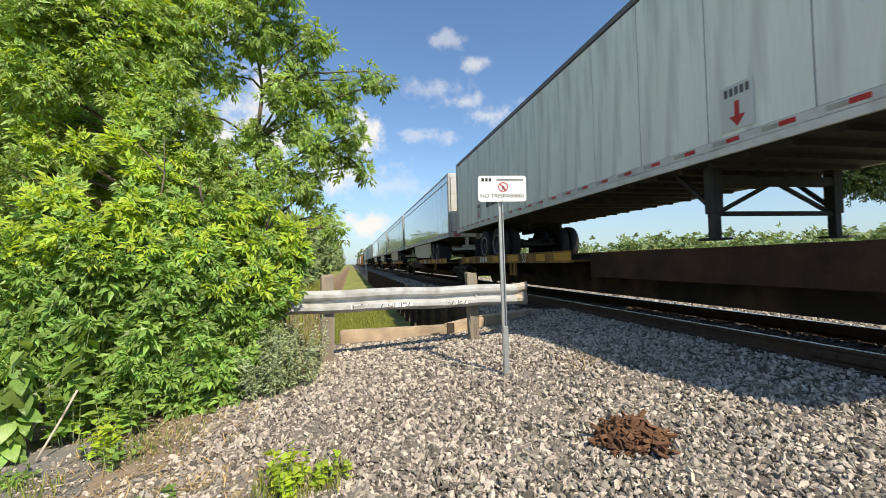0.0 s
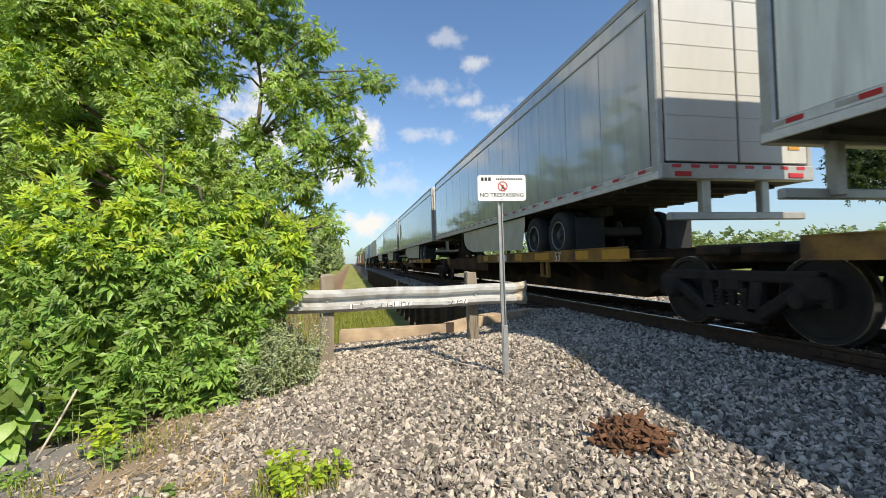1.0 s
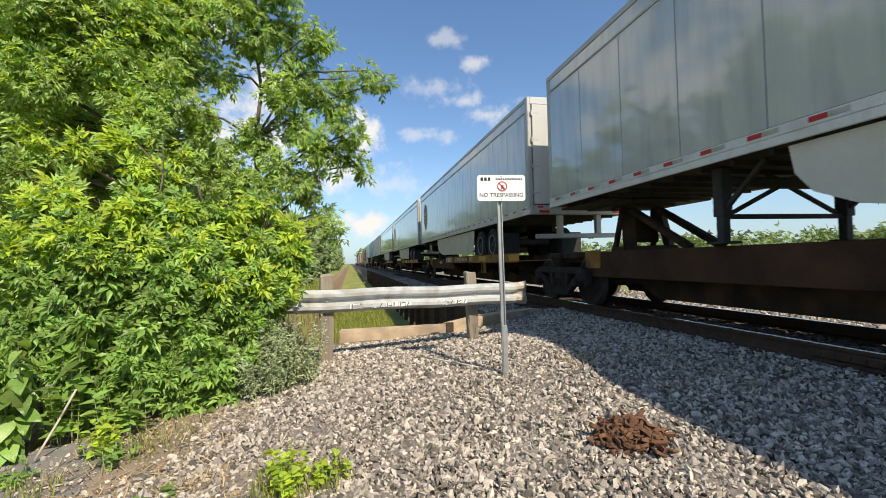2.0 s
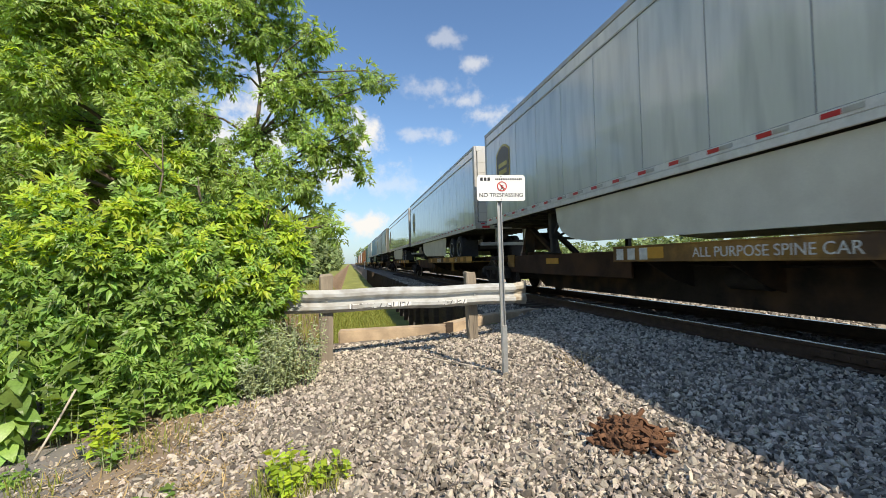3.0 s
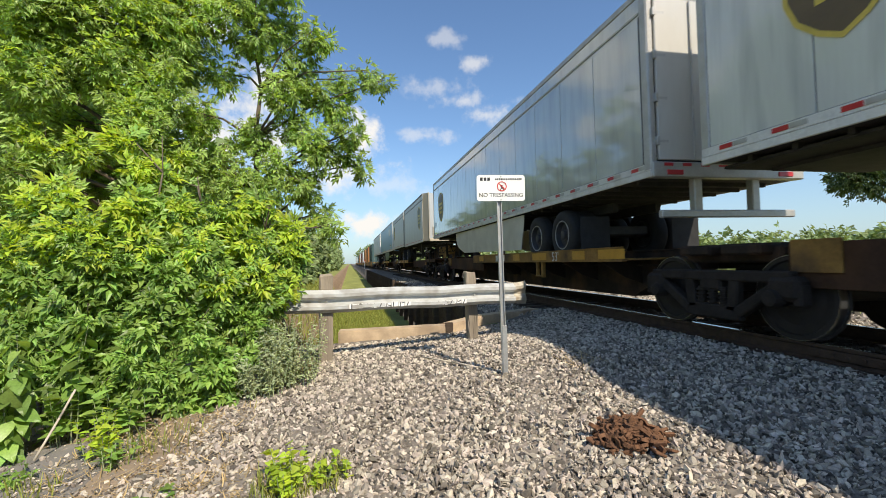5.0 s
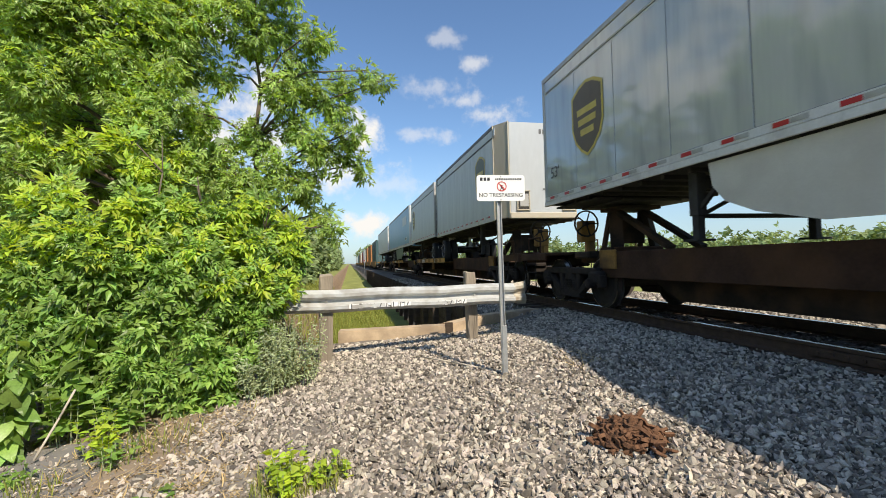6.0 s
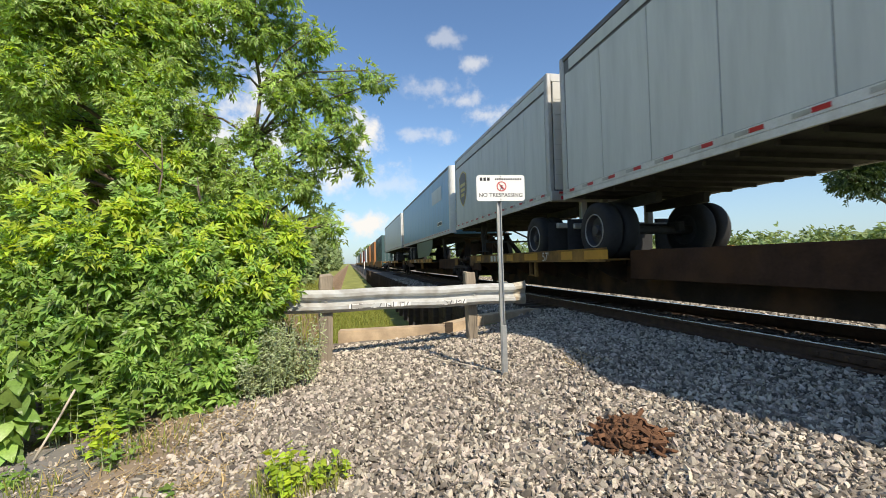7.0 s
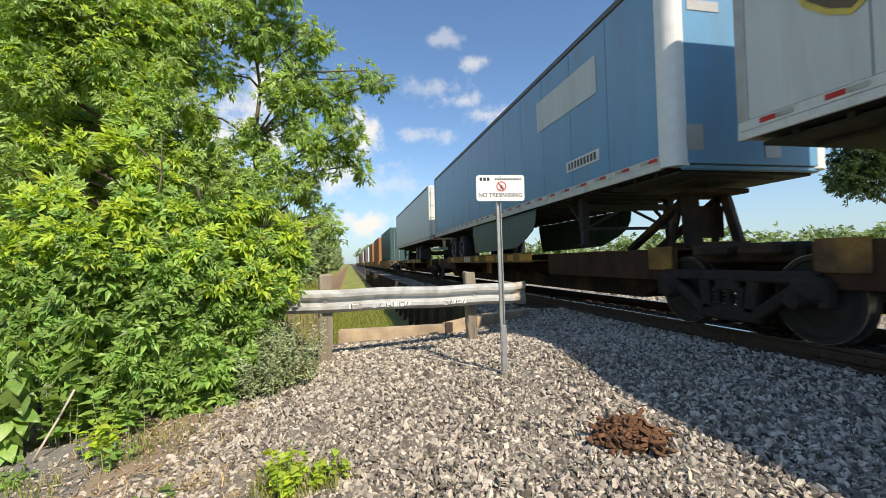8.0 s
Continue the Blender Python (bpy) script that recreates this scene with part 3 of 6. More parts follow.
    # low side sill outside the deck
    for lo, hi in ((a + 0.5, d0 - 0.1), (d1 + 0.1, b - 0.4)):
        if hi - lo > 0.8:
            for sx in (-1, 1):
                part("side_sill", boxes(((sx * 0.86, (lo + hi) / 2, 0.80), (0.05, hi - lo, 0.46)), ((sx * 0.66, (lo + hi) / 2, 1.025), (0.44, hi - lo, 0.03)), bevel=0.008), M["car_brown"], c)
                part("end_plate", boxes(((sx * 0.90, hi - 0.3 if hi > d1 else lo + 0.3, 0.90), (0.03, 0.5, 0.34)), bevel=0.005), M["car_rust"], c)
                if 34 < s0 < 50:
                    part("reflector_plate", boxes(((sx * 0.892, (lo + hi) / 2, 0.88), (0.012, 0.62, 0.13)), bevel=0.001), M["yellow"], c, "yellow reflective plate")
    # hitch stanchion with its strut
    for hs, lean in hitch:
        y = hs - s0
        h = part("hitch", boxes(((0, y, 1.88), (0.85, 0.75, 0.07)), bevel=0.015), M["car_dark"], c, "folding trailer hitch")
        part("hitch_base", boxes(((0, y, 1.08), (1.0, 0.6, 0.1)), bevel=0.015), M["car_brown"], h)
        for sx in (-1, 1):
            bm = bmesh.new()
            add_bar(bm, (sx * 0.42, y - 0.18, 1.05), (sx * 0.33, y - 0.02, 1.86), 0.11, 0.24, 0.01)
            add_bar(bm, (sx * 0.42, y + 0.30, 1.05), (sx * 0.33, y + 0.14, 1.86), 0.08, 0.10, 0.01)
            part("stanchion_leg", bm, M["car_dark"], h)
            part("strut", add_bar(bmesh.new(), (sx * 0.30, y + lean * 1.5, 1.06), (sx * 0.30, y + lean * 0.1, 1.80), 0.09, 0.15, 0.01), M["car_dark"], h)
        part("crossbar", boxes(((0, y + 0.06, 1.45), (0.7, 0.05, 0.5)), bevel=0.01), M["car_dark"], h)
    if end:
        y, o = (0.0, -1) if end == "lead" else (L, 1)
        part("end_platform", boxes(((0, y + o * 1.3, 1.03), (2.5, 1.35, 0.05)), ((0, y + o * 1.98, 0.98), (2.55, 0.06, 0.22)), ((-1.24, y + o * 1.3, 0.98), (0.05, 1.35, 0.16)), ((1.24, y + o * 1.3, 0.98), (0.05, 1.35, 0.16)), bevel=0.008), M["car_brown"], c)
        part("coupler", boxes(((0, y + o * 1.7, 0.84), (0.2, 1.2, 0.2)), ((0, y + o * 2.2, 0.84), (0.3, 0.28, 0.3)), bevel=0.03), M["truck_iron"], c, "steel coupler")
        for sx in (-1, 1):
            bm = bmesh.new()
            for q in (0.95, 1.6):
                add_tube(bm, (sx * 1.22, y + o * q, 1.05), (sx * 1.22, y + o * q, 1.42), 0.018)
            add_tube(bm, (sx * 1.22, y + o * 0.95, 1.42), (sx * 1.22, y + o * 1.6, 1.42), 0.018)
            part("grab_iron", bm, M["car_brown"], c, "bent steel grab iron")
            bm = bmesh.new()
            for z in (0.30, 0.62):
                add_tube(bm, (sx * 1.24, y + o * 1.2, z), (sx * 1.24, y + o * 1.75, z), 0.014)
            for q in (1.2, 1.75):
                add_tube(bm, (sx * 1.24, y + o * q, 0.30), (sx * 1.24, y + o * q, 1.0), 0.014)
            part("step_ladder", bm, M["truck_iron"], c, "steel step stirrup")
        k = 1.55 if end == "lead" else 0.35
        bx = -0.42
        part("brake_post", boxes(((bx, y + o * k, 1.5), (0.34, 0.22, 0.46)), ((bx + 0.1, y + o * k, 1.2), (0.16, 0.14, 0.36)), bevel=0.02), M["car_rust"], c, "rusty hand brake housing")
        bm = bmesh.new()
        n = 22
        cx, cy, cz, r = bx - 0.1, y + o * k - 0.2, 1.66, 0.27
        for i in range(n):
            t0, t1 = 2 * math.pi * i / n, 2 * math.pi * (i + 1) / n
            add_tube(bm, (cx + r * math.cos(t0), cy, cz + r * math.sin(t0)), (cx + r * math.cos(t1), cy, cz + r * math.sin(t1)), 0.018, n=6)
        for i in range(5):
            t0 = 2 * math.pi * i / 5
            add_tube(bm, (cx, cy, cz), (cx + r * math.cos(t0), cy, cz + r * math.sin(t0)), 0.014, n=6)
        add_box(bm, (cx, cy + 0.06, cz), (0.08, 0.2, 0.08), 0.01)
        part("hand_brake_wheel", bm, M["truck_iron"], c, "round spoked hand brake wheel")
    # brake gear hanging under the sill
    part("brake_cylinder", add_tube(bmesh.new(), (-0.55, (d0 + d1) / 2 + 2.2, 0.62), (-0.55, (d0 + d1) / 2 + 2.75, 0.62), 0.14, n=14), M["truck_iron"], c)
    bm = bmesh.new()
    add_tube(bm, (-0.5, 1.4, 0.78), (-0.5, L - 1.4, 0.78), 0.02, n=6)
    part("air_pipe", bm, M["truck_iron"], c)
    return on_train(c, s0)


# tyre and rim shared by all road axles
TYRE = mesh_of("tyre", add_lathe(bmesh.new(), [(-0.13, 0.285), (-0.145, 0.33), (-0.14, 0.43), (-0.115, 0.485), (-0.06, 0.50), (0.06, 0.50), (0.115, 0.485), (0.14, 0.43), (0.145, 0.33), (0.13, 0.285)], 40, ring_only=True), M["tyre"], True)
RIM = mesh_of("rim", add_lathe(bmesh.new(), [(-0.132, 0.272), (-0.142, 0.278), (-0.144, 0.288), (-0.132, 0.296), (-0.118, 0.286)], 40, ring_only=True), M["rim"], True)
_d = add_lathe(bmesh.new(), [(-0.13, 0.05), (-0.12, 0.085), (-0.06, 0.095), (-0.05, 0.16), (-0.03, 0.255), (0.0, 0.255), (0.0, 0.05)], 32)
add_lathe(_d, [(-0.128, 0.274), (-0.02, 0.262), (0.0, 0.262), (0.13, 0.274), (0.13, 0.288), (-0.128, 0.288)], 32, ring_only=True)
for _i in range(8):
    add_box(_d, (-0.066, 0.125 * math.cos(_i * math.pi / 4), 0.125 * math.sin(_i * math.pi / 4)), (0.03, 0.03, 0.03), 0.005)
DISC = mesh_of("wheel_disc", _d, M["rim_dark"])
RED = mesh_of("red_reflector", boxes(((0, 0, 0), (0.006, 0.17, 0.05)), bevel=0.001), M["red_mark"])
WHITE = mesh_of("white_reflector", boxes(((0, 0, 0), (0.005, 0.17, 0.05)), bevel=0.001), M["alu"])
HINGE = mesh_of("hinge", boxes(((0, 0, 0), (0.05, 0.05, 0.12)), ((0.09, 0.015, 0), (0.2, 0.02, 0.05)), bevel=0.006), M["alu"])


def shield(parent, side, y0, y1, z0, z1, colour):
    """Shield emblem: gold rim, dark field and a pale device, as plain shapes."""
    w, h = y1 - y0, z1 - z0

    def outline(k):
        pts = [(-0.5, 0.36), (-0.5, -0.10), (-0.40, -0.28), (-0.2, -0.42), (0, -0.5), (0.2, -0.42), (0.40, -0.28), (0.5, -0.10), (0.5, 0.36), (0.25, 0.46), (0, 0.5), (-0.25, 0.46)]
        return [((y0 + y1) / 2 + p * w * k, (z0 + z1) / 2 + q * h * (1 - (1 - k) * 0.8)) for p, q in pts]

    x = side * 1.3035
    e = part("emblem", add_prism(bmesh.new(), outline(1.0), x, x + side * 0.003), M["shield_gold"], parent, "gold-rimmed shield emblem")
    part("emblem_field", add_prism(bmesh.new(), outline(0.9), x + side * 0.003, x + side * 0.005), colour, e)
    cy, cz = (y0 + y1) / 2, (z0 + z1) / 2 - h * 0.05
    bm = bmesh.new()
    for q, l in ((0.16, 0.62), (0.02, 0.56), (-0.12, 0.42)):
        add_box(bm, (x + side * 0.0065, cy, cz + q * h), (0.003, l * w, 0.085 * h))
    part("emblem_device", bm, M["shield_gold"], e)


def trailer(nose, rear, top, bottom, paint, label, tyres=(), skirt=None, gear=None, emblem=None, nose_kind="flat", stripe=True,
            panels=13, deck=0.91, doors="door_white", group="road trailers on the train", post_mat="alu", rail_mat="alu", roll_door=False, trim="lip", skirt_mat="skirt"):
    """A box semitrailer. nose, rear: places along the train; the other places too."""
    way = 1 if rear > nose else -1
    L = abs(rear - nose)
    near = -way  # side that faces the gravel pad, in the trailer's own space
    loc = lambda s: (s - nose) * way
    t = thing("semitrailer", (TRACK_X, nose, 0), label, "trailer", group)
    W, H = 1.285, top - bottom
    ch = {"chamfer": 0.5, "round": 0.2}.get(nose_kind, 0.0)
    cw = 0.28 if nose_kind == "chamfer" else 0.2
    # shell
    bm = bmesh.new()
    plan = [(-W, ch), (-W, L - 0.06), (W, L - 0.06), (W, ch)] + ([(W - cw, 0.0), (-W + cw, 0.0)] if ch else [])
    lo = [bm.verts.new((x, y, bottom + 0.03)) for x, y in plan]
    hi = [bm.verts.new((x, y, top - 0.02)) for x, y in plan]
    bm.faces.new(lo), bm.faces.new(hi[::-1])
    for i in range(len(plan)):
        j = (i + 1) % len(plan)
        bm.faces.new((lo[i], lo[j], hi[j], hi[i]))
    bmesh.ops.recalc_face_normals(bm, faces=bm.faces)
    part("body", bm, M["roof_rail"], t)
    y0, y1 = max(ch, 0.12), L - 0.18
    step = (y1 - y0) / panels
    z0, z1 = bottom + 0.2, top - (0.36 if stripe else 0.12)
    pm = mesh_of("side_panel", boxes(((0, 0, 0), (0.012, step - 0.013, z1 - z0)), bevel=0.004), M[paint])
    for sx in (-1, 1):
        for i in range(panels):
            share("side_panel", pm, t, (sx * (W + 0.004), y0 + step * (i + 0.5), (z0 + z1) / 2))
        if stripe:
            part("upper_band", boxes(((sx * (W + 0.004), L / 2, top - 0.21), (0.012, y1 - y0, 0.22)), bevel=0.004), M[paint], t)
            for dz in (0.335, 0.375):
                part("band_trim", boxes(((sx * (W + 0.008), L / 2, top - dz), (0.012, y1 - y0, 0.018)), bevel=0.003), M[trim], t)
        part("bottom_rail", boxes(((sx * (W + 0.012), L / 2 + ch / 2, bottom + 0.045), (0.035, L - ch, 0.09)), bevel=0.006), M["lip"], t, "scuffed aluminium bottom rail")
        part("rail_face", boxes(((sx * (W + 0.008), L / 2 + ch / 2, bottom + 0.145), (0.025, L - ch, 0.10)), bevel=0.006), M["lip"], t, "scuffed aluminium rail face")
        part("rub_strip", boxes(((sx * (W + 0.016), L / 2 + ch / 2, bottom + 0.098), (0.03, L - ch, 0.012)), bevel=0.004), M["lip"], t)
        part("top_rail", boxes(((sx * (W + 0.006), L / 2 + ch / 2, top - 0.045), (0.03, L - ch, 0.10)), bevel=0.008), M["roof_rail" if not stripe else rail_mat], t)
        part("rear_post", boxes(((sx * (W - 0.03), L - 0.07, (top + bottom) / 2), (0.11, 0.16, H)), bevel=0.02), M[post_mat], t)
        n = int(L / 0.62)
        for i in range(n):
            y = 0.35 + (L - 0.7) * i / (n - 1)
            if y < ch + 0.1:
                continue
            share("red_reflector", RED, t, (sx * (W + 0.024), y, bottom + 0.15))
            share("white_reflector", WHITE, t, (sx * (W + 0.024), y + 0.18, bottom + 0.15))
    part("roof", boxes(((0, L / 2 + ch / 2, top - 0.005), (2 * W - 0.02, L - ch - 0.02, 0.03)), bevel=0.008), M["alu"], t)
    # nose
    if nose_kind == "round":
        for sx in (-1, 1):
            bm = add_tube(bmesh.new(), (sx * (W - 0.16), 0.16, bottom + 0.02), (sx * (W - 0.16), 0.16, top - 0.01), 0.19, n=32)
            part("nose_corner", bm, M["white_mark"], t, "rounded pale nose corner")
        part("nose_panel", boxes(((0, 0.0, (top + bottom) / 2), (2 * W - 0.36, 0.04, H - 0.1)), bevel=0.008), M[paint], t)
        part("nose_sill", boxes(((0, 0.03, bottom + 0.06), (2 * W - 0.3, 0.06, 0.18)), bevel=0.02), M[paint], t)
    elif nose_kind == "chamfer":
        for sx in (-1, 1):
            part("corner_trim", add_bar(bmesh.new(), (sx * (W + 0.004), ch, bottom + 0.02), (sx * (W + 0.004), ch, top), 0.04, 0.04, 0.006), M["cream_nose"], t)
            part("corner_trim", add_bar(bmesh.new(), (sx * (W - 0.275), -0.004, bottom + 0.02), (sx * (W - 0.275), -0.004, top), 0.04, 0.04, 0.006), M["cream_nose"], t)
            bm = bmesh.new()
            dx, dy = 0.28, 0.5
            q = Matrix.Rotation(math.atan2(-sx * dx, dy), 3, "Z")
            add_box(bm, (sx * (W - 0.137), ch / 2 - 0.003, (top + bottom) / 2 + 0.02), (0.014, 0.55, H - 0.05), 0.003, q)
            part("nose_corner", bm, M["cream_nose"], t, "cream-coloured chamfered nose corner")
        part("nose_panel", boxes(((0, -0.01, (top + bottom) / 2 + 0.05), (2 * W - 0.60, 0.025, H - 0.15)), bevel=0.006), M["nose_white"], t, "white front panel")
        part("nose_sill", boxes(((0, -0.03, bottom + 0.09), (2 * W - 0.54, 0.08, 0.17)), bevel=0.02), M["cream_nose"], t)
        for x, w in ((-0.62, 0.36), (0.78, 0.36)):
            bx = part("service_box", boxes(((x, -0.035, bottom + 0.52), (w, 0.05, 0.52)), bevel=0.01), M["trailer_under"], t, "recessed service connection box")
            part("box_frame", boxes(((x, -0.05, bottom + 0.79), (w + 0.06, 0.05, 0.035)), ((x, -0.05, bottom + 0.25), (w + 0.06, 0.05, 0.035)), ((x - w / 2, -0.05, bottom + 0.52), (0.035, 0.05, 0.56)), ((x + w / 2, -0.05, bottom + 0.52), (0.035, 0.05, 0.56)), bevel=0.006), M["cream_nose"], bx)
            part("box_cover", boxes(((x + (0.02 if x < 0 else -0.04), -0.066, bottom + (0.52 if x < 0 else 0.62)), (w * (0.72 if x < 0 else 0.5), 0.02, 0.36 if x < 0 else 0.2)), bevel=0.006), M["alu" if x < 0 else "tyre"], bx)
        bm = bmesh.new()
        for i in range(6):
            add_box(bm, (-0.05 + 0.11 * i, -0.026, top - 0.28), (0.07, 0.006, 0.14))
        for i in range(7):
            add_box(bm, (0.0 + 0.05 * i, -0.026, bottom + 0.84), (0.03, 0.006, 0.06))
        part("number_mark", bm, M["mark_dark"], t, "dark trailer number")
        part("clearance_lamp", boxes(((0.22, -0.04, top - 0.15), (0.22, 0.05, 0.07)), bevel=0.01), M["trailer_under"], t)
    else:
        part("nose_panel", boxes(((0, 0.0, (top + bottom) / 2), (2 * W - 0.12, 0.05, H - 0.04)), bevel=0.02), M[paint], t)
        for sx in (-1, 1):
            part("nose_corner", add_bar(bmesh.new(), (sx * (W - 0.02), 0.05, bottom), (sx * (W - 0.02), 0.05, top), 0.07, 0.14, 0.02), M[rail_mat], t)
    # rear frame and doors
    part("rear_header", boxes(((0, L - 0.05, top - 0.09), (2 * W - 0.1, 0.14, 0.18)), bevel=0.015), M[doors], t)
    part("rear_sill", boxes(((0, L - 0.03, bottom + 0.10), (2 * W + 0.02, 0.14, 0.22)), bevel=0.015), M["alu"], t, "scuffed aluminium rear sill")
    for sx in (-1, 1):
        dr = part("door", boxes(((sx * 0.60, L + 0.0, (top + bottom) / 2 + 0.03), (1.17, 0.05, H - 0.42)), bevel=0.01), M[doors], t, "white rear door leaf")
        if roll_door:
            for z in np.linspace(bottom + 0.55, top - 0.55, 6):
                part("door_joint", boxes(((sx * 0.60, L + 0.027, z), (1.16, 0.006, 0.014)), bevel=0.002), M["alu"], dr)
            continue
        for z in np.linspace(bottom + 0.5, top - 0.4, 4):
            share("hinge", HINGE, dr, (sx * (W - 0.08), L + 0.03, z), (0, 0, 0 if sx < 0 else math.pi))
        bm = bmesh.new()
        for x in (0.22, 0.62):
            add_tube(bm, (sx * x, L + 0.05, bottom + 0.24), (sx * x, L + 0.05, top - 0.2), 0.014, n=8)
        part("lock_rod", bm, M["alu"], dr)
    part("placard", boxes(((near * -0.95, L + 0.032, bottom + 0.62), (0.2, 0.006, 0.36)), bevel=0.002), M["yellow"], t, "yellow warning placard")
    bm = bmesh.new()
    for i in range(8):
        add_box(bm, (-1.05 + 0.3 * i, L + 0.043, bottom + 0.17), (0.14, 0.006, 0.045))
    tagged(part("sill_reflector", bm, M["red_mark"], t, "red reflector strip"), kind="stuff")
    bm = bmesh.new()
    for sx in (-1, 1):
        add_box(bm, (sx * 0.5, L - 0.1, bottom - 0.26), (0.14, 0.12, 0.58), 0.015)
    add_box(bm, (0, L - 0.04, bottom - 0.52), (2.3, 0.09, 0.11), 0.015)
    part("rear_bumper", bm, M["alu"], t, "underride guard bumper")
    for x in (-0.95, 0.95):
        part("tail_lamp", boxes(((x, L + 0.04, bottom + 0.06), (0.26, 0.03, 0.07)), bevel=0.006), M["red_mark"], t)
    # floor beams
    bm = bmesh.new()
    n = int(L / 0.5)
    for i in range(n):
        add_box(bm, (0, 0.5 + (L - 1.0) * i / (n - 1), bottom + 0.0), (2.3, 0.06, 0.09))
    add_box(bm, (0, L / 2, bottom + 0.025), (2.5, L - 0.3, 0.02))
    part("floor_frame", bm, M["trailer_under"], t)
    part("kingpin_plate", boxes(((0, 1.0, bottom - 0.07), (1.2, 1.5, 0.06)), bevel=0.01), M["trailer_under"], t)
    if nose_kind != "chamfer":
        part("coupler_skid", boxes(((0, 0.9, bottom - 0.04), (2.2, 1.6, 0.04)), bevel=0.01), M["trailer_under"], t)
    # running gear
    if tyres:
        ys = [loc(s) for s in tyres]
        bm = bmesh.new()
        for sx in (-1, 1):
            add_box(bm, (sx * 0.46, sum(ys) / len(ys), bottom - 0.17), (0.12, (max(ys) - min(ys)) + 1.5, 0.18), 0.01)
        for y in ys:
            add_tube(bm, (-0.95, y, deck + 0.5), (0.95, y, deck + 0.5), 0.075, n=12)
            add_box(bm, (-0.46, y, deck + 0.55), (0.14, 0.3, 0.2), 0.02), add_box(bm, (0.46, y, deck + 0.55), (0.14, 0.3, 0.2), 0.02)
            add_box(bm, (0, y + 0.3, deck + 0.55), (1.0, 0.18, 0.18), 0.03)
        part("axle_frame", bm, M["trailer_under"], t)
        for y in ys:
            for sx in (-1, 1):
                for x in (1.075, 0.76):
                    ty = share("tyre", TYRE, t, (sx * x, y, deck + 0.5), (0, 0, 0 if sx < 0 else math.pi))
                    share("rim", RIM, ty)["label"] = "pale steel rim edge"
                    share("wheel_disc", DISC, ty)
        for sx in (-1, 1):
            part("mud_flap", boxes(((sx * 0.97, max(ys) + 0.85, deck + 0.48), (0.6, 0.012, 0.62)), bevel=0.003), M["tyre"], t)
    if skirt:
        a, b = sorted(loc(s) for s in skirt)
        for sx in (-1, 1):
            bm = bmesh.new()
            add_prism(bm, [(a, bottom - 0.02), (a + 0.05, bottom - 0.30), (a + 0.22, bottom - 0.50), (a + 0.6, bottom - 0.66), (a + 1.3, 1.23), (b - 0.25, 1.17), (b - 0.02, bottom - 0.25), (b, bottom - 0.02)], sx * (W - 0.045), sx * (W - 0.06))
            part("side_skirt", bm, M[skirt_mat], t, "aerodynamic side skirt")
    if gear:
        y = loc(gear)
        g = part("landing_gear", boxes(((0, y, bottom - 0.18), (2.0, 0.12, 0.12)), bevel=0.01), M["trailer_under"], t)
        for sx in (-1, 1):
            part("gear_leg", boxes(((sx * 0.95, y, bottom - 0.30), (0.15, 0.15, 0.6)), ((sx * 0.95, y, bottom - 0.70), (0.11, 0.11, 0.45)), bevel=0.008), M["trailer_under"], g)
            part("gear_foot", boxes(((sx * 0.95, y, bottom - 0.92), (0.28, 0.26, 0.03)), bevel=0.006), M["trailer_under"], g)
            part("gear_brace", add_bar(bmesh.new(), (sx * 0.95, y, bottom - 0.55), (sx * 0.95, y + 0.6, bottom - 0.02), 0.05, 0.05), M["trailer_under"], g)
            part("gear_brace", add_bar(bmesh.new(), (sx * 0.9, y + 0.03 * sx, bottom - 0.58), (-sx * 0.25, y + 0.03 * sx, bottom - 0.05), 0.045, 0.045), M["trailer_under"], g)
        part("cross_brace", boxes(((0, y, bottom - 0.60), (1.9, 0.05, 0.06)), bevel=0.005), M["trailer_under"], g)
    if emblem:
        s0, s1, ez0, ez1, colour = emblem
        a, b = sorted((loc(s0), loc(s1)))
        shield(t, near, a, b, ez0, ez1, M[colour])
    return on_train(t, nose, 0 if way > 0 else 180), near, loc


def container(s0, s1, paint, label, z0=0.55, top=3.5):
    """A ribbed container in a low well car."""
    L = s1 - s0
    t = thing("shipping_container", (TRACK_X, s0, 0), label, "container", "containers on the train")
    part("body", boxes(((0, L / 2, (z0 + top) / 2), (2.38, L - 0.06, top - z0 - 0.04)), bevel=0.01), M[paint], t)
    n = int(L / 0.56)
    rib = mesh_of("side_rib", boxes(((0, 0, 0), (0.03, 0.28, top - z0 - 0.3)), bevel=0.01), M[paint])
    for i in range(n):
        share("side_rib", rib, t, (-1.195, 0.3 + (L - 0.6) * i / (n - 1), (z0 + top) / 2))
    bm = bmesh.new()
    for x in (-1.17, 1.17):
        for y in (0.06, L - 0.06):
            add_box(bm, (x, y, (z0 + top) / 2), (0.12, 0.12, top - z0), 0.01)
        add_box(bm, (x, L / 2, top - 0.06), (0.12, L, 0.12), 0.01)
        add_box(bm, (x, L / 2, z0 + 0.08), (0.12, L, 0.16), 0.01)
    part("frame", bm, M[paint], t)
    bm = bmesh.new()
    for x in (-0.8, -0.3, 0.3, 0.8):
        add_tube(bm, (x, -0.02, z0 + 0.15), (x, -0.02, top - 0.15), 0.02)
    part("lock_rod", bm, M["alu"], t)
    return on_train(t, s0)


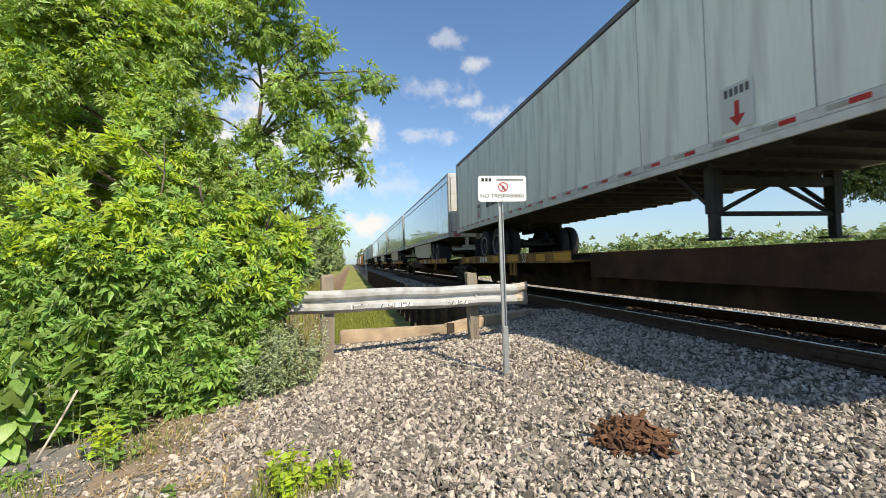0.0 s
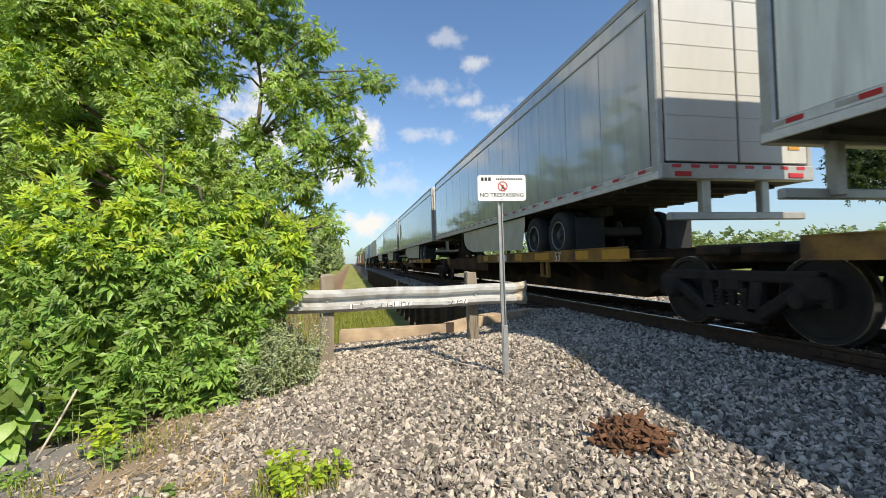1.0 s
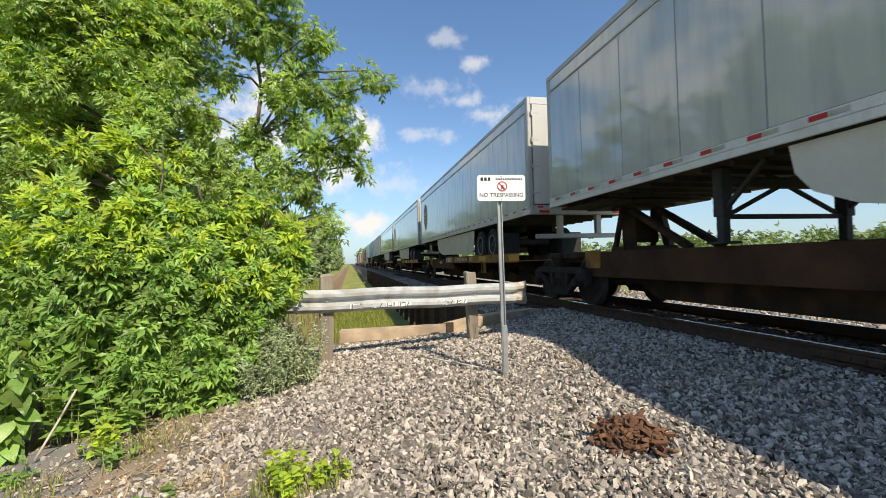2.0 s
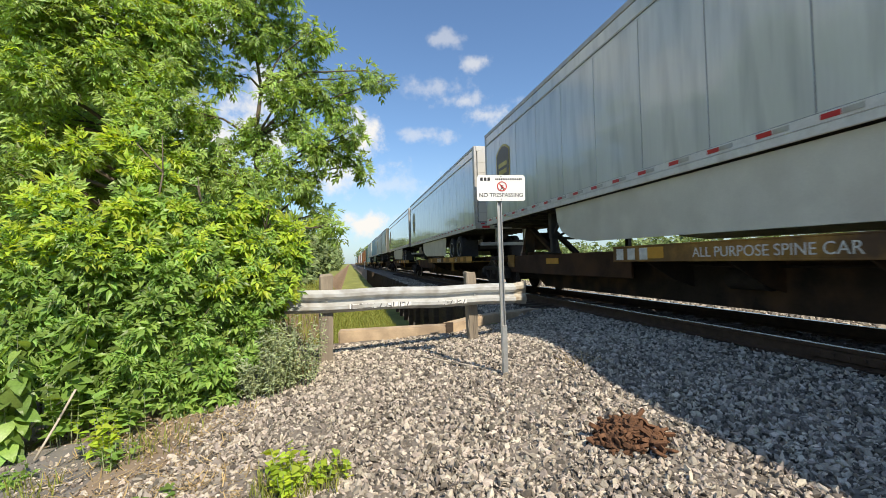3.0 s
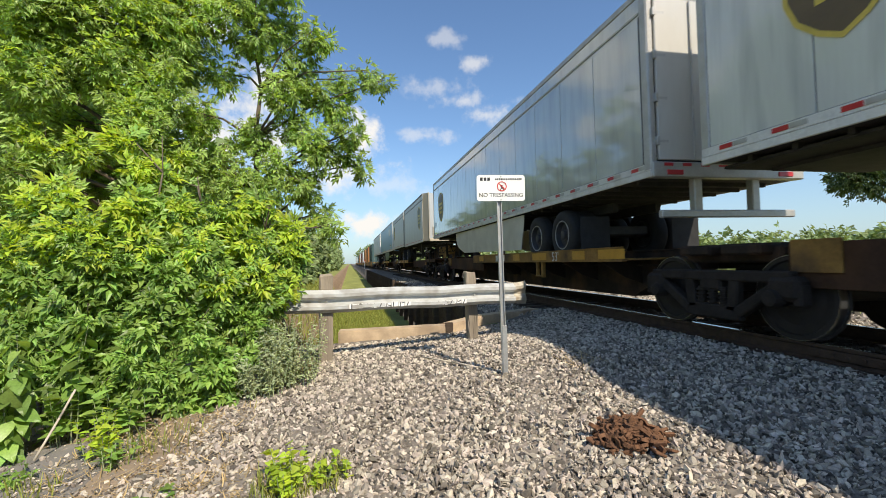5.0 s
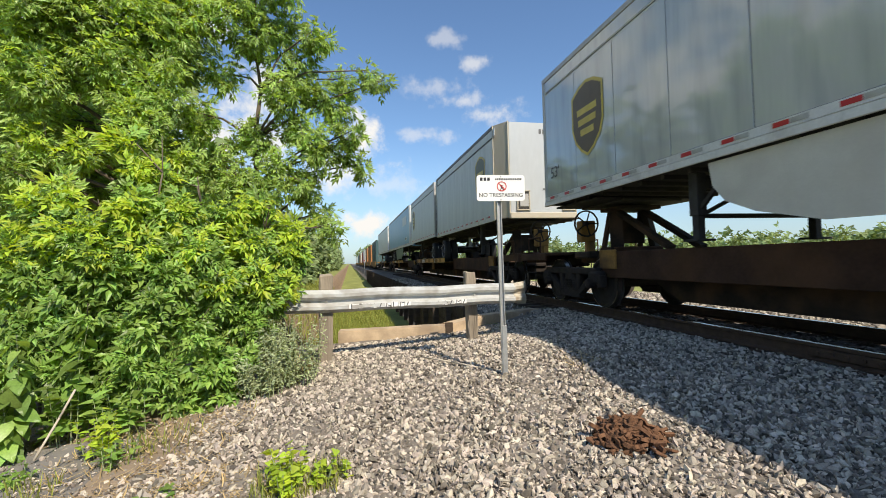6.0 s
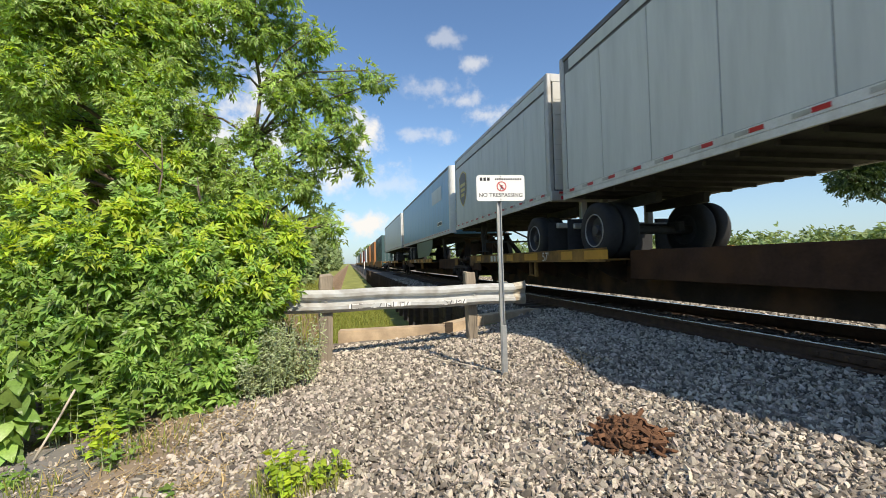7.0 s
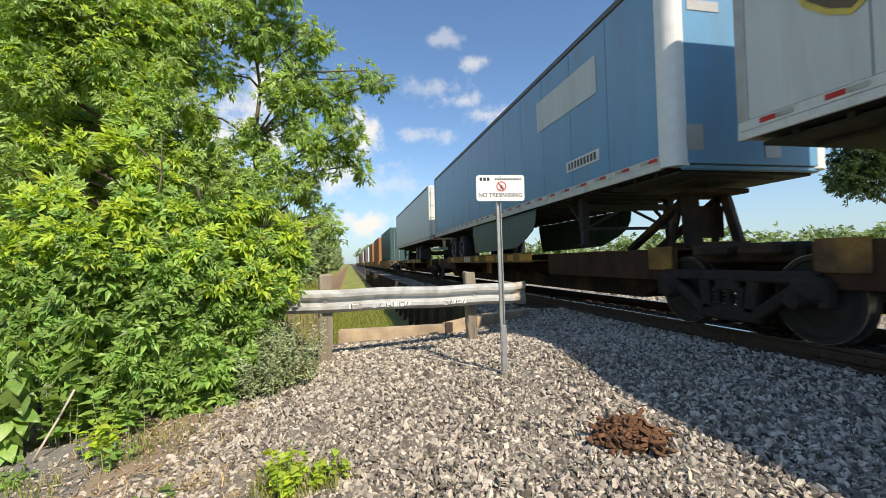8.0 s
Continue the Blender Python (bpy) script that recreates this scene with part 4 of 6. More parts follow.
def well_car(s0, s1):
    L = s1 - s0
    t = thing("well_car", (TRACK_X, s0, 0), "low rusty well car carrying a container", "rail car", "well cars of the train")
    for sx in (-1, 1):
        part("side_beam", boxes(((sx * 1.38, L / 2, 0.72), (0.1, L - 3.0, 0.85)), bevel=0.02), M["car_rust"], t)
    part("floor_frame", boxes(((0, L / 2, 0.44), (2.7, L - 3.0, 0.12)), bevel=0.01), M["car_dark"], t)
    for y in (0.9, L - 0.9):
        part("end_platform", boxes(((0, y, 0.98), (2.4, 1.9, 0.2)), bevel=0.02), M["car_rust"], t)
    on_train(t, s0)
    rail_truck(s0 + 0.9), rail_truck(s1 - 0.9)


def make_train():
    # spine cars: five platforms, then a second car with longer platforms
    bounds = [-17.2, 0.0, 17.47, 34.6, 51.72, 68.95, 85.4]
    marks = ["53'", "53'", "53'", "all", "53'", "53'"]
    hitches = [[], [(1.5, -1)], [(33.1, -1)], [(50.45, -1)], [(66.9, -1)], [(84.8, -1)]]
    decks = [(-10, -1.5), (7.7, 16.4), (19.1, 27.3), (36.3, 44.9), (53.45, 62.1), (70.4, 78.9)]
    for i in range(6):
        spine_unit(bounds[i], bounds[i + 1], *decks[i], hitches[i], marks[i], "trail" if i == 5 else "")
    for s in bounds:
        rail_truck(s)
    b2 = [89.6, 107.25, 126.2, 145.3]
    decks2 = [(96.5, 104.8), (112.5, 121.5), (129.0, 138.0)]
    hit2 = [[(90.0, 1), (105.6, -1)], [(108.6, 1)], [(140.2, -1)]]
    for i in range(3):
        spine_unit(b2[i], b2[i + 1], *decks2[i], hit2[i], "57'", "lead" if i == 0 else "")
    for s in b2:
        rail_truck(s)
    ups = "shield_brown"
    a, near, loc = trailer(0.35, 16.72, 4.77, 2.06, "white_old", "aged white box trailer with riveted side panels", (12.25, 13.5), None, 4.5, stripe=False, panels=13)
    x = near * 1.3035
    for s in (3.76, 13.72):
        y = loc(s)
        part("instruction_decal", boxes(((x, y, 2.56), (0.004, 0.42, 0.5)), bevel=0.001), M["grey_pale"], a, "grey instruction decal")
        part("red_arrow", add_prism(bmesh.new(), [(y - 0.03, 2.62), (y - 0.03, 2.46), (y - 0.1, 2.46), (y, 2.34), (y + 0.1, 2.46), (y + 0.03, 2.46), (y + 0.03, 2.62)], x + near * 0.003, x + near * 0.006), M["red_mark"], a, "red down arrow")
        text_bars("decal_text", a, x, y - 0.17, y + 0.17, 2.73, 0.09, 5, M["mark_dark"], near)
    text_bars("trailer_number", a, x, loc(11.85), loc(12.9), 2.68, 0.17, 9, M["mark_dark"], near, "faded trailer number")
    part("side_patch", boxes(((x, loc(10.2), 2.70), (0.004, 0.75, 0.15)), bevel=0.001), M["white_mark"], a, "pale painted-over patch")
    trailer(34.33, 18.27, 4.76, 2.0, "grey_gloss", "glossy grey box trailer with cream side skirts", (21.5, 22.75), (23.2, 29.2), 30.3, roll_door=True)
    trailer(51.46, 35.4, 4.78, 1.99, "grey_mid", "grey delivery trailer with a brown shield emblem", (38.55, 39.8), (40.4, 46.95), 47.7, (49.36, 50.42, 2.68, 4.1, ups))
    trailer(68.70, 52.72, 4.80, 2.0, "grey_mid", "grey delivery trailer with a brown shield emblem", (55.44, 56.7), (57.7, 64.0), 65.2, (66.61, 67.63, 2.76, 4.12, ups), roll_door=True)
    g, near, loc = trailer(85.84, 69.61, 4.79, 2.05, "grey_gloss", "glossy grey delivery trailer with a brown shield emblem", (72.5, 73.75), (74.4, 81.5), 82.0, (83.54, 84.58, 2.74, 4.1, ups))
    lettering("53'", 0.32, M["mark_dark"], g, (near * 1.306, loc(85.35), 2.6), (math.pi / 2, 0, math.pi / 2 if near > 0 else -math.pi / 2))
    trailer(88.75, 97.83, 4.86, 2.08, "grey_pale", "short pale grey trailer with a cream chamfered nose", (96.93,), None, 91.6, (90.05, 91.1, 2.83, 4.26, "shield_green"), "chamfer", panels=7, trim="roof_rail", rail_mat="roof_rail")
    trailer(106.73, 98.42, 4.86, 2.15, "grey_pale", "short pale grey trailer with a small shield emblem", (99.5,), None, 104.3, (105.09, 106.09, 2.92, 4.24, ups), panels=7, roll_door=True, trim="roof_rail")
    j, near, loc = trailer(107.75, 123.90, 4.95, 2.10, "blue_paint", "blue box trailer with rounded aluminium nose corners", (119.2, 120.5), (112.2, 117.5), 110.6, None, "round", stripe=False, panels=13, skirt_mat="teal_box")
    x = near * 1.3035
    part("side_patch", boxes(((x, loc(110.65), 4.06), (0.004, 2.4, 0.66)), bevel=0.001), M["grey_pale"], j, "pale painted-over patch")
    pl = part("number_plate_panel", boxes(((x, loc(110.0), 2.68), (0.004, 1.15, 0.2)), bevel=0.001), M["white_mark"], j, "white number panel")
    text_bars("trailer_number", pl, x + near * 0.003, loc(109.5), loc(110.5), 2.68, 0.13, 9, M["mark_dark"], near)
    part("nose_decal", boxes(((-0.75, -0.026, 4.28), (0.5, 0.006, 0.14)), ((-0.95, -0.026, 2.5), (0.26, 0.006, 0.34)), ((0.3, -0.026, 2.36), (0.26, 0.006, 0.22)), bevel=0.001), M["alu"], j, "pale decals and service plate")
    trailer(141.9, 125.6, 4.95, 2.10, "reefer_white", "white box trailer with bright rear doors", (129.4, 130.7), None, 138.6, stripe=False, doors="reefer_white", post_mat="reefer_white")
    s = 146.5
    for paint, lab, n in (("teal_box", "dark teal ribbed shipping container", 1), ("orange_box", "orange ribbed shipping container", 2), ("reefer_white", "white ribbed shipping container", 1), ("red_box", "maroon ribbed shipping container", 1),
                          ("reefer_white", "white ribbed shipping container", 1), ("orange_box", "orange ribbed shipping container", 1), ("teal_box", "dark teal ribbed shipping container", 2), ("reefer_white", "white ribbed shipping container", 1), ("grey_mid", "grey ribbed shipping container", 3)):
        for _ in range(n):
            well_car(s, s + 17.5)
            container(s + 2.3, s + 15.2, paint, lab, 0.55, 4.6)
            s += 18.3


make_train()

# ---- guard rail ----


def make_guardrail():
    g = thing("guard_rail", (0, 0, 0), "galvanized W-beam guard rail with faded scrawl on wooden posts", "guard rail")
    a, b = Vector((-2.6, 6.15, 0.60)), Vector((2.52, 6.62, 0.565))
    prof = [(0.0, 0.156), (0.045, 0.13), (0.08, 0.105), (0.08, 0.065), (0.005, 0.02), (0.005, -0.02), (0.08, -0.065), (0.08, -0.105), (0.045, -0.13), (0.0, -0.156)]
    d = (b - a).normalized()
    side = Vector((d.y, -d.x, 0)).normalized()
    up = Vector((0, 0, 1))
    bm = bmesh.new()
    n = 24
    rows = []
    for i in range(n + 1):
        p = a.lerp(b, i / n) + Vector((0, 0.006 * math.sin(i * 1.3), 0.008 * math.sin(i * 0.9 + 1)))
        rows.append([bm.verts.new(p + side * (o + 0.0) + up * (h - 0.156)) for o, h in prof])
    for r, s in zip(rows, rows[1:]):
        for i in range(len(prof) - 1):
            bm.faces.new((r[i], s[i], s[i + 1], r[i + 1]))
    bmesh.ops.recalc_face_normals(bm, faces=bm.faces)
    bmesh.ops.solidify(bm, geom=bm.faces[:], thickness=0.004)
    beam = part("beam", bm, M["galvanized"], g, "corrugated galvanized steel beam", smooth=False)
    # flared terminal
    bm = bmesh.new()
    q = 9
    rows = []
    for i in range(q):
        t = i / (q - 1)
        p = b + d * (0.26 * t) + side * (-0.10 * t * t)
        k = 1 + 0.18 * t
        rows.append([bm.verts.new(p + side * (o * (1 - 0.6 * t)) + up * (h * k - 0.156)) for o, h in prof])
    for r, s in zip(rows, rows[1:]):
        for i in range(len(prof) - 1):
            bm.faces.new((r[i], s[i], s[i + 1], r[i + 1]))
    bmesh.ops.recalc_face_normals(bm, faces=bm.faces)
    bmesh.ops.solidify(bm, geom=bm.faces[:], thickness=0.004)
    part("end_terminal", bm, M["terminal"], g, "flared rust-edged end terminal")
    # bolts
    bm = bmesh.new()
    for x in (-0.33, 1.86):
        t = (x - a.x) / (b.x - a.x)
        p = a.lerp(b, t) + side * 0.012 + up * -0.156
        add_tube(bm, p, p + side * 0.02, 0.02, n=8)
    part("bolt", bm, M["galvanized"], g)
    # pale spray patches with dark scrawl strokes on them
    rnd = random.Random(5)
    for x0, x1, n in ((-0.02, 0.86, 9), (1.22, 1.72, 5)):
        patch, marks = bmesh.new(), bmesh.new()
        for i in range(n):
            x = x0 + (x1 - x0) * (i + 0.5) / n
            p = a.lerp(b, (x - a.x) / (b.x - a.x)) + side * 0.083 + up * (-0.156 - 0.085 + rnd.uniform(-0.006, 0.006))
            l = rnd.uniform(0.024, 0.034)
            add_box(patch, p, ((x1 - x0) / n * rnd.uniform(0.75, 1.15), 0.003, l * 2), 0.0, Matrix.Rotation(math.atan2(d.y, d.x), 3, "Z"))
            q = p + side * 0.003
            add_bar(marks, q - up * l - d * 0.02, q + up * l - d * rnd.uniform(-0.01, 0.02), 0.014, 0.003)
            if i % 2:
                add_bar(marks, q + up * rnd.uniform(-0.01, l), q + d * 0.045 + up * rnd.uniform(-l, l), 0.013, 0.003)
        tagged(part("spray_patch", patch, M["white_spray"], beam, "pale patch of old spray paint"), kind="stuff")
        tagged(part("scrawl", marks, M["scrawl"], beam, "faded dark spray-paint scrawl"), kind="stuff")
    for x, y, z0, z1, w, lean in ((-0.345, 6.46, -0.75, 0.80, 0.185, 1.0), (1.87, 6.78, -0.8, 0.77, 0.165, -1.5)):
        rnd = random.Random(int(w * 1000))
        bm = bmesh.new()
        add_box(bm, (0, 0, (z0 + z1) / 2), (w, w * 0.95, z1 - z0), 0.018)
        bmesh.ops.subdivide_edges(bm, edges=[e for e in bm.edges if abs(e.verts[0].co.z - e.verts[1].co.z) > 0.5], cuts=10)
        for v in bm.verts:
            v.co.x += rnd.uniform(-0.006, 0.006)
            v.co.y += rnd.uniform(-0.006, 0.006)
            if v.co.z > z1 - 0.05:
                v.co.z += rnd.uniform(-0.02, 0.01)
        for i in range(4):
            xx = rnd.uniform(-w * 0.4, w * 0.4)
            zc = rnd.uniform(z0 + 0.6, z1 - 0.1)
            add_box(bm, (xx, -w * 0.475 - 0.002, zc), (0.006, 0.006, rnd.uniform(0.15, 0.4)))
        p = part("post", bm, M["post_wood"], g, "cracked weathered wooden post")
        p.location, p.rotation_euler = (x, y, 0), (0, radians(lean), radians(4))


make_guardrail()


def make_wall():
    w = thing("retaining_wall", (0, 0, 0), "low tan concrete retaining wall at the edge of the gravel", "wall")
    for (x0, y0), (x1, y1), z0, z1 in (((-0.22, 7.95), (1.74, 7.85), -0.24, -0.225), ((1.78, 7.85), (2.5, 8.2), -0.21, -0.14), ((2.52, 8.21), (4.15, 9.25), -0.13, -0.17)):
        a, b = Vector((x0, y0, 0)), Vector((x1, y1, 0))
        n = Vector((-(b - a).y, (b - a).x, 0)).normalized() * 0.3
        bm = bmesh.new()
        lo = [bm.verts.new((*v.xy, -1.1)) for v in (a, b, b + n, a + n)]
        hi = [bm.verts.new((*v.xy, z)) for v, z in ((a, z0), (b, z1), (b + n, z1), (a + n, z0))]
        bm.faces.new(lo), bm.faces.new(hi)
        for i in range(4):
            bm.faces.new((lo[i], lo[(i + 1) % 4], hi[(i + 1) % 4], hi[i]))
        bmesh.ops.recalc_face_normals(bm, faces=bm.faces)
        bmesh.ops.bevel(bm, geom=bm.edges[:], offset=0.02, segments=2, affect="EDGES")
        part("wall_block", bm, M["concrete"], w)
    # dark block stands in for the guard rail post's shadow on the wall
    part("post_shadow_patch", boxes(((1.745, 7.855, -0.27), (0.14, 0.03, 0.2)), bevel=0.006), M["tie"], w, "dark patch standing in for the guard rail post's shadow")


make_wall()


def make_bank_wall():
    """Timber side wall of the track bank with its posts, coloured dark for the train's shadow."""
    w = thing("timber_bank_wall", (2.86, 0, 0), "timber wall holding the track bank, coloured dark for the train's shadow", "wall")
    # dark tie colour also stands in for the shadow on the bank
    plank = mesh_of("plank", boxes(((0, 0, 0), (0.07, 3.96, 0.27)), bevel=0.01), M["tie"])
    post = mesh_of("post", boxes(((-0.12, 0, -1.15), (0.2, 0.22, 1.95)), bevel=0.02), M["tie"])
    for i in range(16):
        y = 11.6 + 4.0 * i
        for k in range(6):
            share("plank", plank, w, (0, y, -0.42 - 0.285 * k))
        for d in (-1.2, 0.8):
            share("post", post, w, (0, y + d, 0))


make_bank_wall()

# ---- sign ----


def make_sign():
    s = thing("warning_sign", (1.64, 4.65, -0.33), "white no-trespassing sign on a steel post set in gravel", "sign")
    bm = bmesh.new()
    add_bar(bm, (0.0, 0, -0.2), (-0.012, 0, 1.93), 0.05, 0.012, 0.002)
    add_bar(bm, (-0.022, -0.012, -0.2), (-0.034, -0.012, 1.93), 0.010, 0.03, 0.001)
    add_bar(bm, (0.022, -0.012, -0.2), (0.010, -0.012, 1.93), 0.010, 0.03, 0.001)
    part("post", bm, M["post_steel"], s, "perforated steel channel post")
    part("post_stub", boxes(((0.006, -0.025, 0.2), (0.055, 0.02, 0.7)), bevel=0.003), M["post_steel"], s)
    # plate with rounded corners
    W, H, r = 0.535, 0.285, 0.03
    out = []
    for cx, cz, a0 in ((W / 2 - r, H / 2 - r, 0), (-W / 2 + r, H / 2 - r, 90), (-W / 2 + r, -H / 2 + r, 180), (W / 2 - r, -H / 2 + r, 270)):
        for k in range(5):
            t = radians(a0 + 22.5 * k)
            out.append((cx + r * math.cos(t), cz + r * math.sin(t)))
    bm = bmesh.new()
    va = [bm.verts.new((x, -0.002, z)) for x, z in out]
    vb = [bm.verts.new((x, 0.002, z)) for x, z in out]
    bm.faces.new(va), bm.faces.new(vb[::-1])
    for i in range(len(out)):
        bm.faces.new((va[i], vb[i], vb[(i + 1) % len(out)], va[(i + 1) % len(out)]))
    bmesh.ops.recalc_face_normals(bm, faces=bm.faces)
    plate = part("plate", bm, M["sign_white"], s, "white sign plate")
    plate.location = (0.005, -0.045, 2.06)
    plate.rotation_euler = (0, radians(0.6), radians(-8))
    f = -0.0035
    lettering("NO TRESPASSING", 0.062, M["sign_black"], plate, (0.0, f, -0.098), (math.pi / 2, 0, 0))
    bm = bmesh.new()
    for i, x in enumerate((-0.215, -0.175, -0.135)):
        add_box(bm, (x, f, 0.098), (0.028, 0.002, 0.036), 0.0)
    part("owner_mark", bm, M["sign_black"], plate)
    bm = bmesh.new()
    for i in range(15):
        add_box(bm, (-0.055 + 0.02 * i, f, 0.097), (0.013, 0.002, 0.02))
    part("small_print", bm, M["sign_black"], plate)
    bm = bmesh.new()
    n = 28
    for i in range(n):
        t0, t1 = 2 * math.pi * i / n, 2 * math.pi * (i + 1) / n
        add_bar(bm, (0.01 + 0.05 * math.cos(t0), f - 0.002, 0.018 + 0.05 * math.sin(t0)), (0.01 + 0.05 * math.cos(t1), f - 0.002, 0.018 + 0.05 * math.sin(t1)), 0.010, 0.002)
    add_bar(bm, (-0.025, f - 0.002, 0.053), (0.045, f - 0.002, -0.017), 0.010, 0.002)
    part("prohibition_ring", bm, M["sign_red"], plate, "red crossed-out ring")
    bm = bmesh.new()
    add_bar(bm, (0.0, f, 0.03), (0.012, f, 0.005), 0.018, 0.002)
    add_bar(bm, (0.012, f, 0.005), (0.03, f, -0.02), 0.009, 0.002)
    add_bar(bm, (0.012, f, 0.005), (-0.008, f, -0.02), 0.009, 0.002)
    add_bar(bm, (0.0, f, 0.03), (0.026, f, 0.022), 0.008, 0.002)
    part("pictogram", bm, M["sign_black"], plate)
    bm = bmesh.new()
    for z in (0.125, -0.125):
        add_tube(bm, (0, f - 0.004, z), (0, 0.04, z), 0.008, n=8)
    part("bolt", bm, M["post_steel"], plate)


make_sign()

# ---- gravel ----


def rock_template(rng):
    """An angular broken stone: a distorted twenty-sided block."""
    g = (1 + 5 ** 0.5) / 2
    v = np.array([(-1, g, 0), (1, g, 0), (-1, -g, 0), (1, -g, 0), (0, -1, g), (0, 1, g), (0, -1, -g), (0, 1, -g), (g, 0, -1), (g, 0, 1), (-g, 0, -1), (-g, 0, 1)]) / 1.9
    f = np.array([(0, 11, 5), (0, 5, 1), (0, 1, 7), (0, 7, 10), (0, 10, 11), (1, 5, 9), (5, 11, 4), (11, 10, 2), (10, 7, 6), (7, 1, 8),
                  (3, 9, 4), (3, 4, 2), (3, 2, 6), (3, 6, 8), (3, 8, 9), (4, 9, 5), (2, 4, 11), (6, 2, 10), (8, 6, 7), (9, 8, 1)])
    # flats: cut the block by a few random planes
    for _ in range(7):
        n = rng.normal(size=3)
        n /= np.linalg.norm(n)
        over = np.maximum(v @ n - rng.uniform(0.28, 0.62), 0)
        v = v - over[:, None] * n
    v = v * np.array([1.6, 1.1, 0.75]) + rng.normal(0, 0.04, v.shape)
    return v, f


def block_template(rng):
    """A simpler broken stone of twelve triangles."""
    v = np.array([(x, y, z) for x in (-1, 1) for y in (-1, 1) for z in (-1, 1)], float) * 0.62
    v = v * rng.uniform(0.65, 1.18, size=(8, 3)) + rng.normal(0, 0.09, (8, 3))
    f = np.array([(0, 1, 3), (0, 3, 2), (4, 6, 7), (4, 7, 5), (0, 4, 5), (0, 5, 1), (2, 3, 7), (2, 7, 6), (0, 2, 6), (0, 6, 4), (1, 5, 7), (1, 7, 3)])
    return v * np.array([1.35, 1.0, 0.7]), f


def stones(name, n, box, sizes, seed, label, mat="stone", keep=None, sink=0.25):
    rng = np.random.default_rng(seed)
    x = rng.uniform(box[0], box[1], n)
    # closer stones lie denser
    y = box[2] + (box[3] - box[2]) * rng.uniform(0, 1, n) ** 1.35
    if keep is not None:
        k = keep(x, y, rng)
        x, y = x[k], y[k]
        n = len(x)
    r = np.clip(rng.lognormal(math.log(sizes[0]), sizes[1], n), sizes[0] * 0.45, sizes[0] * 2.3)
    turns = random_turns(rng, n)
    mats = turns * r[:, None, None]
    z = ground_z(x, y) + r * (0.5 - sink) + rng.uniform(0, 0.012, n)
    pos = np.stack([x, y, z], 1)
    vs, fs, base = [], [], 0
    pick = rng.integers(0, 14, n) + np.where((y > 4.8) | (y < 1.6) | (x > 4.7), 14, 0)
    for i in range(28):
        tv, tf = rock_template(rng) if i < 14 else block_template(rng)
        m = pick == i
        if not m.any():
            continue
        v, f = scattered(tv, tf, mats[m], pos[m])
        vs.append(v), fs.append(f + base)
        base += len(v)
    ob = new(name, fast_mesh(name, np.concatenate(vs), np.concatenate(fs), M[mat]))
    return tagged(ob, label, "gravel", kind="stuff")


def pad_edge(x, y, rng):
    lim = -1.3 - 0.36 * np.clip(4.6 - y, -1.5, 3) + 0.25 * np.sin(y * 2.1) + rng.normal(0, 0.12, len(x))
    out = (x > np.minimum(lim, 0.4)) & (y < 7.72 + 0.42 * np.clip(x - 1.8, 0, 3) + rng.normal(0, 0.03, len(x)))
    return out & ~((np.abs(x - TRACK_X + 0.753) < 0.09))


stones("gravel", 92000, (-2.6, 4.68, 1.3, 9.2), (0.0158, 0.40), 11, "loose crushed limestone gravel beside the track", keep=pad_edge)
stones("gravel", 15000, (-1.6, 4.68, -5.0, 1.35), (0.024, 0.35), 16, "loose crushed limestone gravel beside the track")
# between the rails the stone colour carries the shade below the train
stones("ballast", 5200, (4.78, 6.1, 0.5, 26), (0.026, 0.3), 12, "ballast between the rails, coloured dark for the shade under the cars", "stone_undercar", sink=0.6)
stones("ballast", 7500, (6.3, 9.8, 0.5, 30), (0.028, 0.3), 13, "sunlit ballast on the far shoulder")
stones("ballast", 4600, (3.0, 4.6, 8.8, 34), (0.03, 0.3), 14, "shaded ballast shoulder along the track")
stones("gravel", 2600, (-3.2, -0.9, 2.4, 4.8), (0.010, 0.45), 15, "scattered small stones on dirt")

# ---- foliage ----


def leaflet(length, width, fold=0.12, droop=0.18):
    """A folded, drooping leaflet along +y: four triangles."""
    v = np.array([(0, 0, 0), (-width / 2, length * 0.42, fold * width), (0, length * 0.48, -droop * length * 0.2), (width / 2, length * 0.42, fold * width), (0, length, -droop * length)])
    f = np.array([(0, 2, 1), (0, 3, 2), (1, 2, 4), (2, 3, 4)])
    return v, f


def broad_leaf(length, width):
    """A heart-shaped leaf along +y with a folded midrib."""
    half = [(0.0, 0.02), (0.28, -0.08), (0.46, 0.06), (0.50, 0.24), (0.42, 0.46), (0.26, 0.70), (0.10, 0.90), (0.0, 1.0)]
    v = [(0, max(0.0, y) * length, -0.12 * y * y * length) for _, y in half]
    v += [(x * width, y * length, (0.14 * x - 0.22 * y * y) * length) for x, y in half]
    v += [(-x * width, y * length, (0.14 * x - 0.22 * y * y) * length) for x, y in half]
    f, n = [], len(half)
    for i in range(n - 1):
        f += [(i, n + i, n + i + 1), (i, n + i + 1, i + 1), (i, 2 * n + i + 1, 2 * n + i), (i, i + 1, 2 * n + i + 1)]
    return np.array(v), np.array(f)


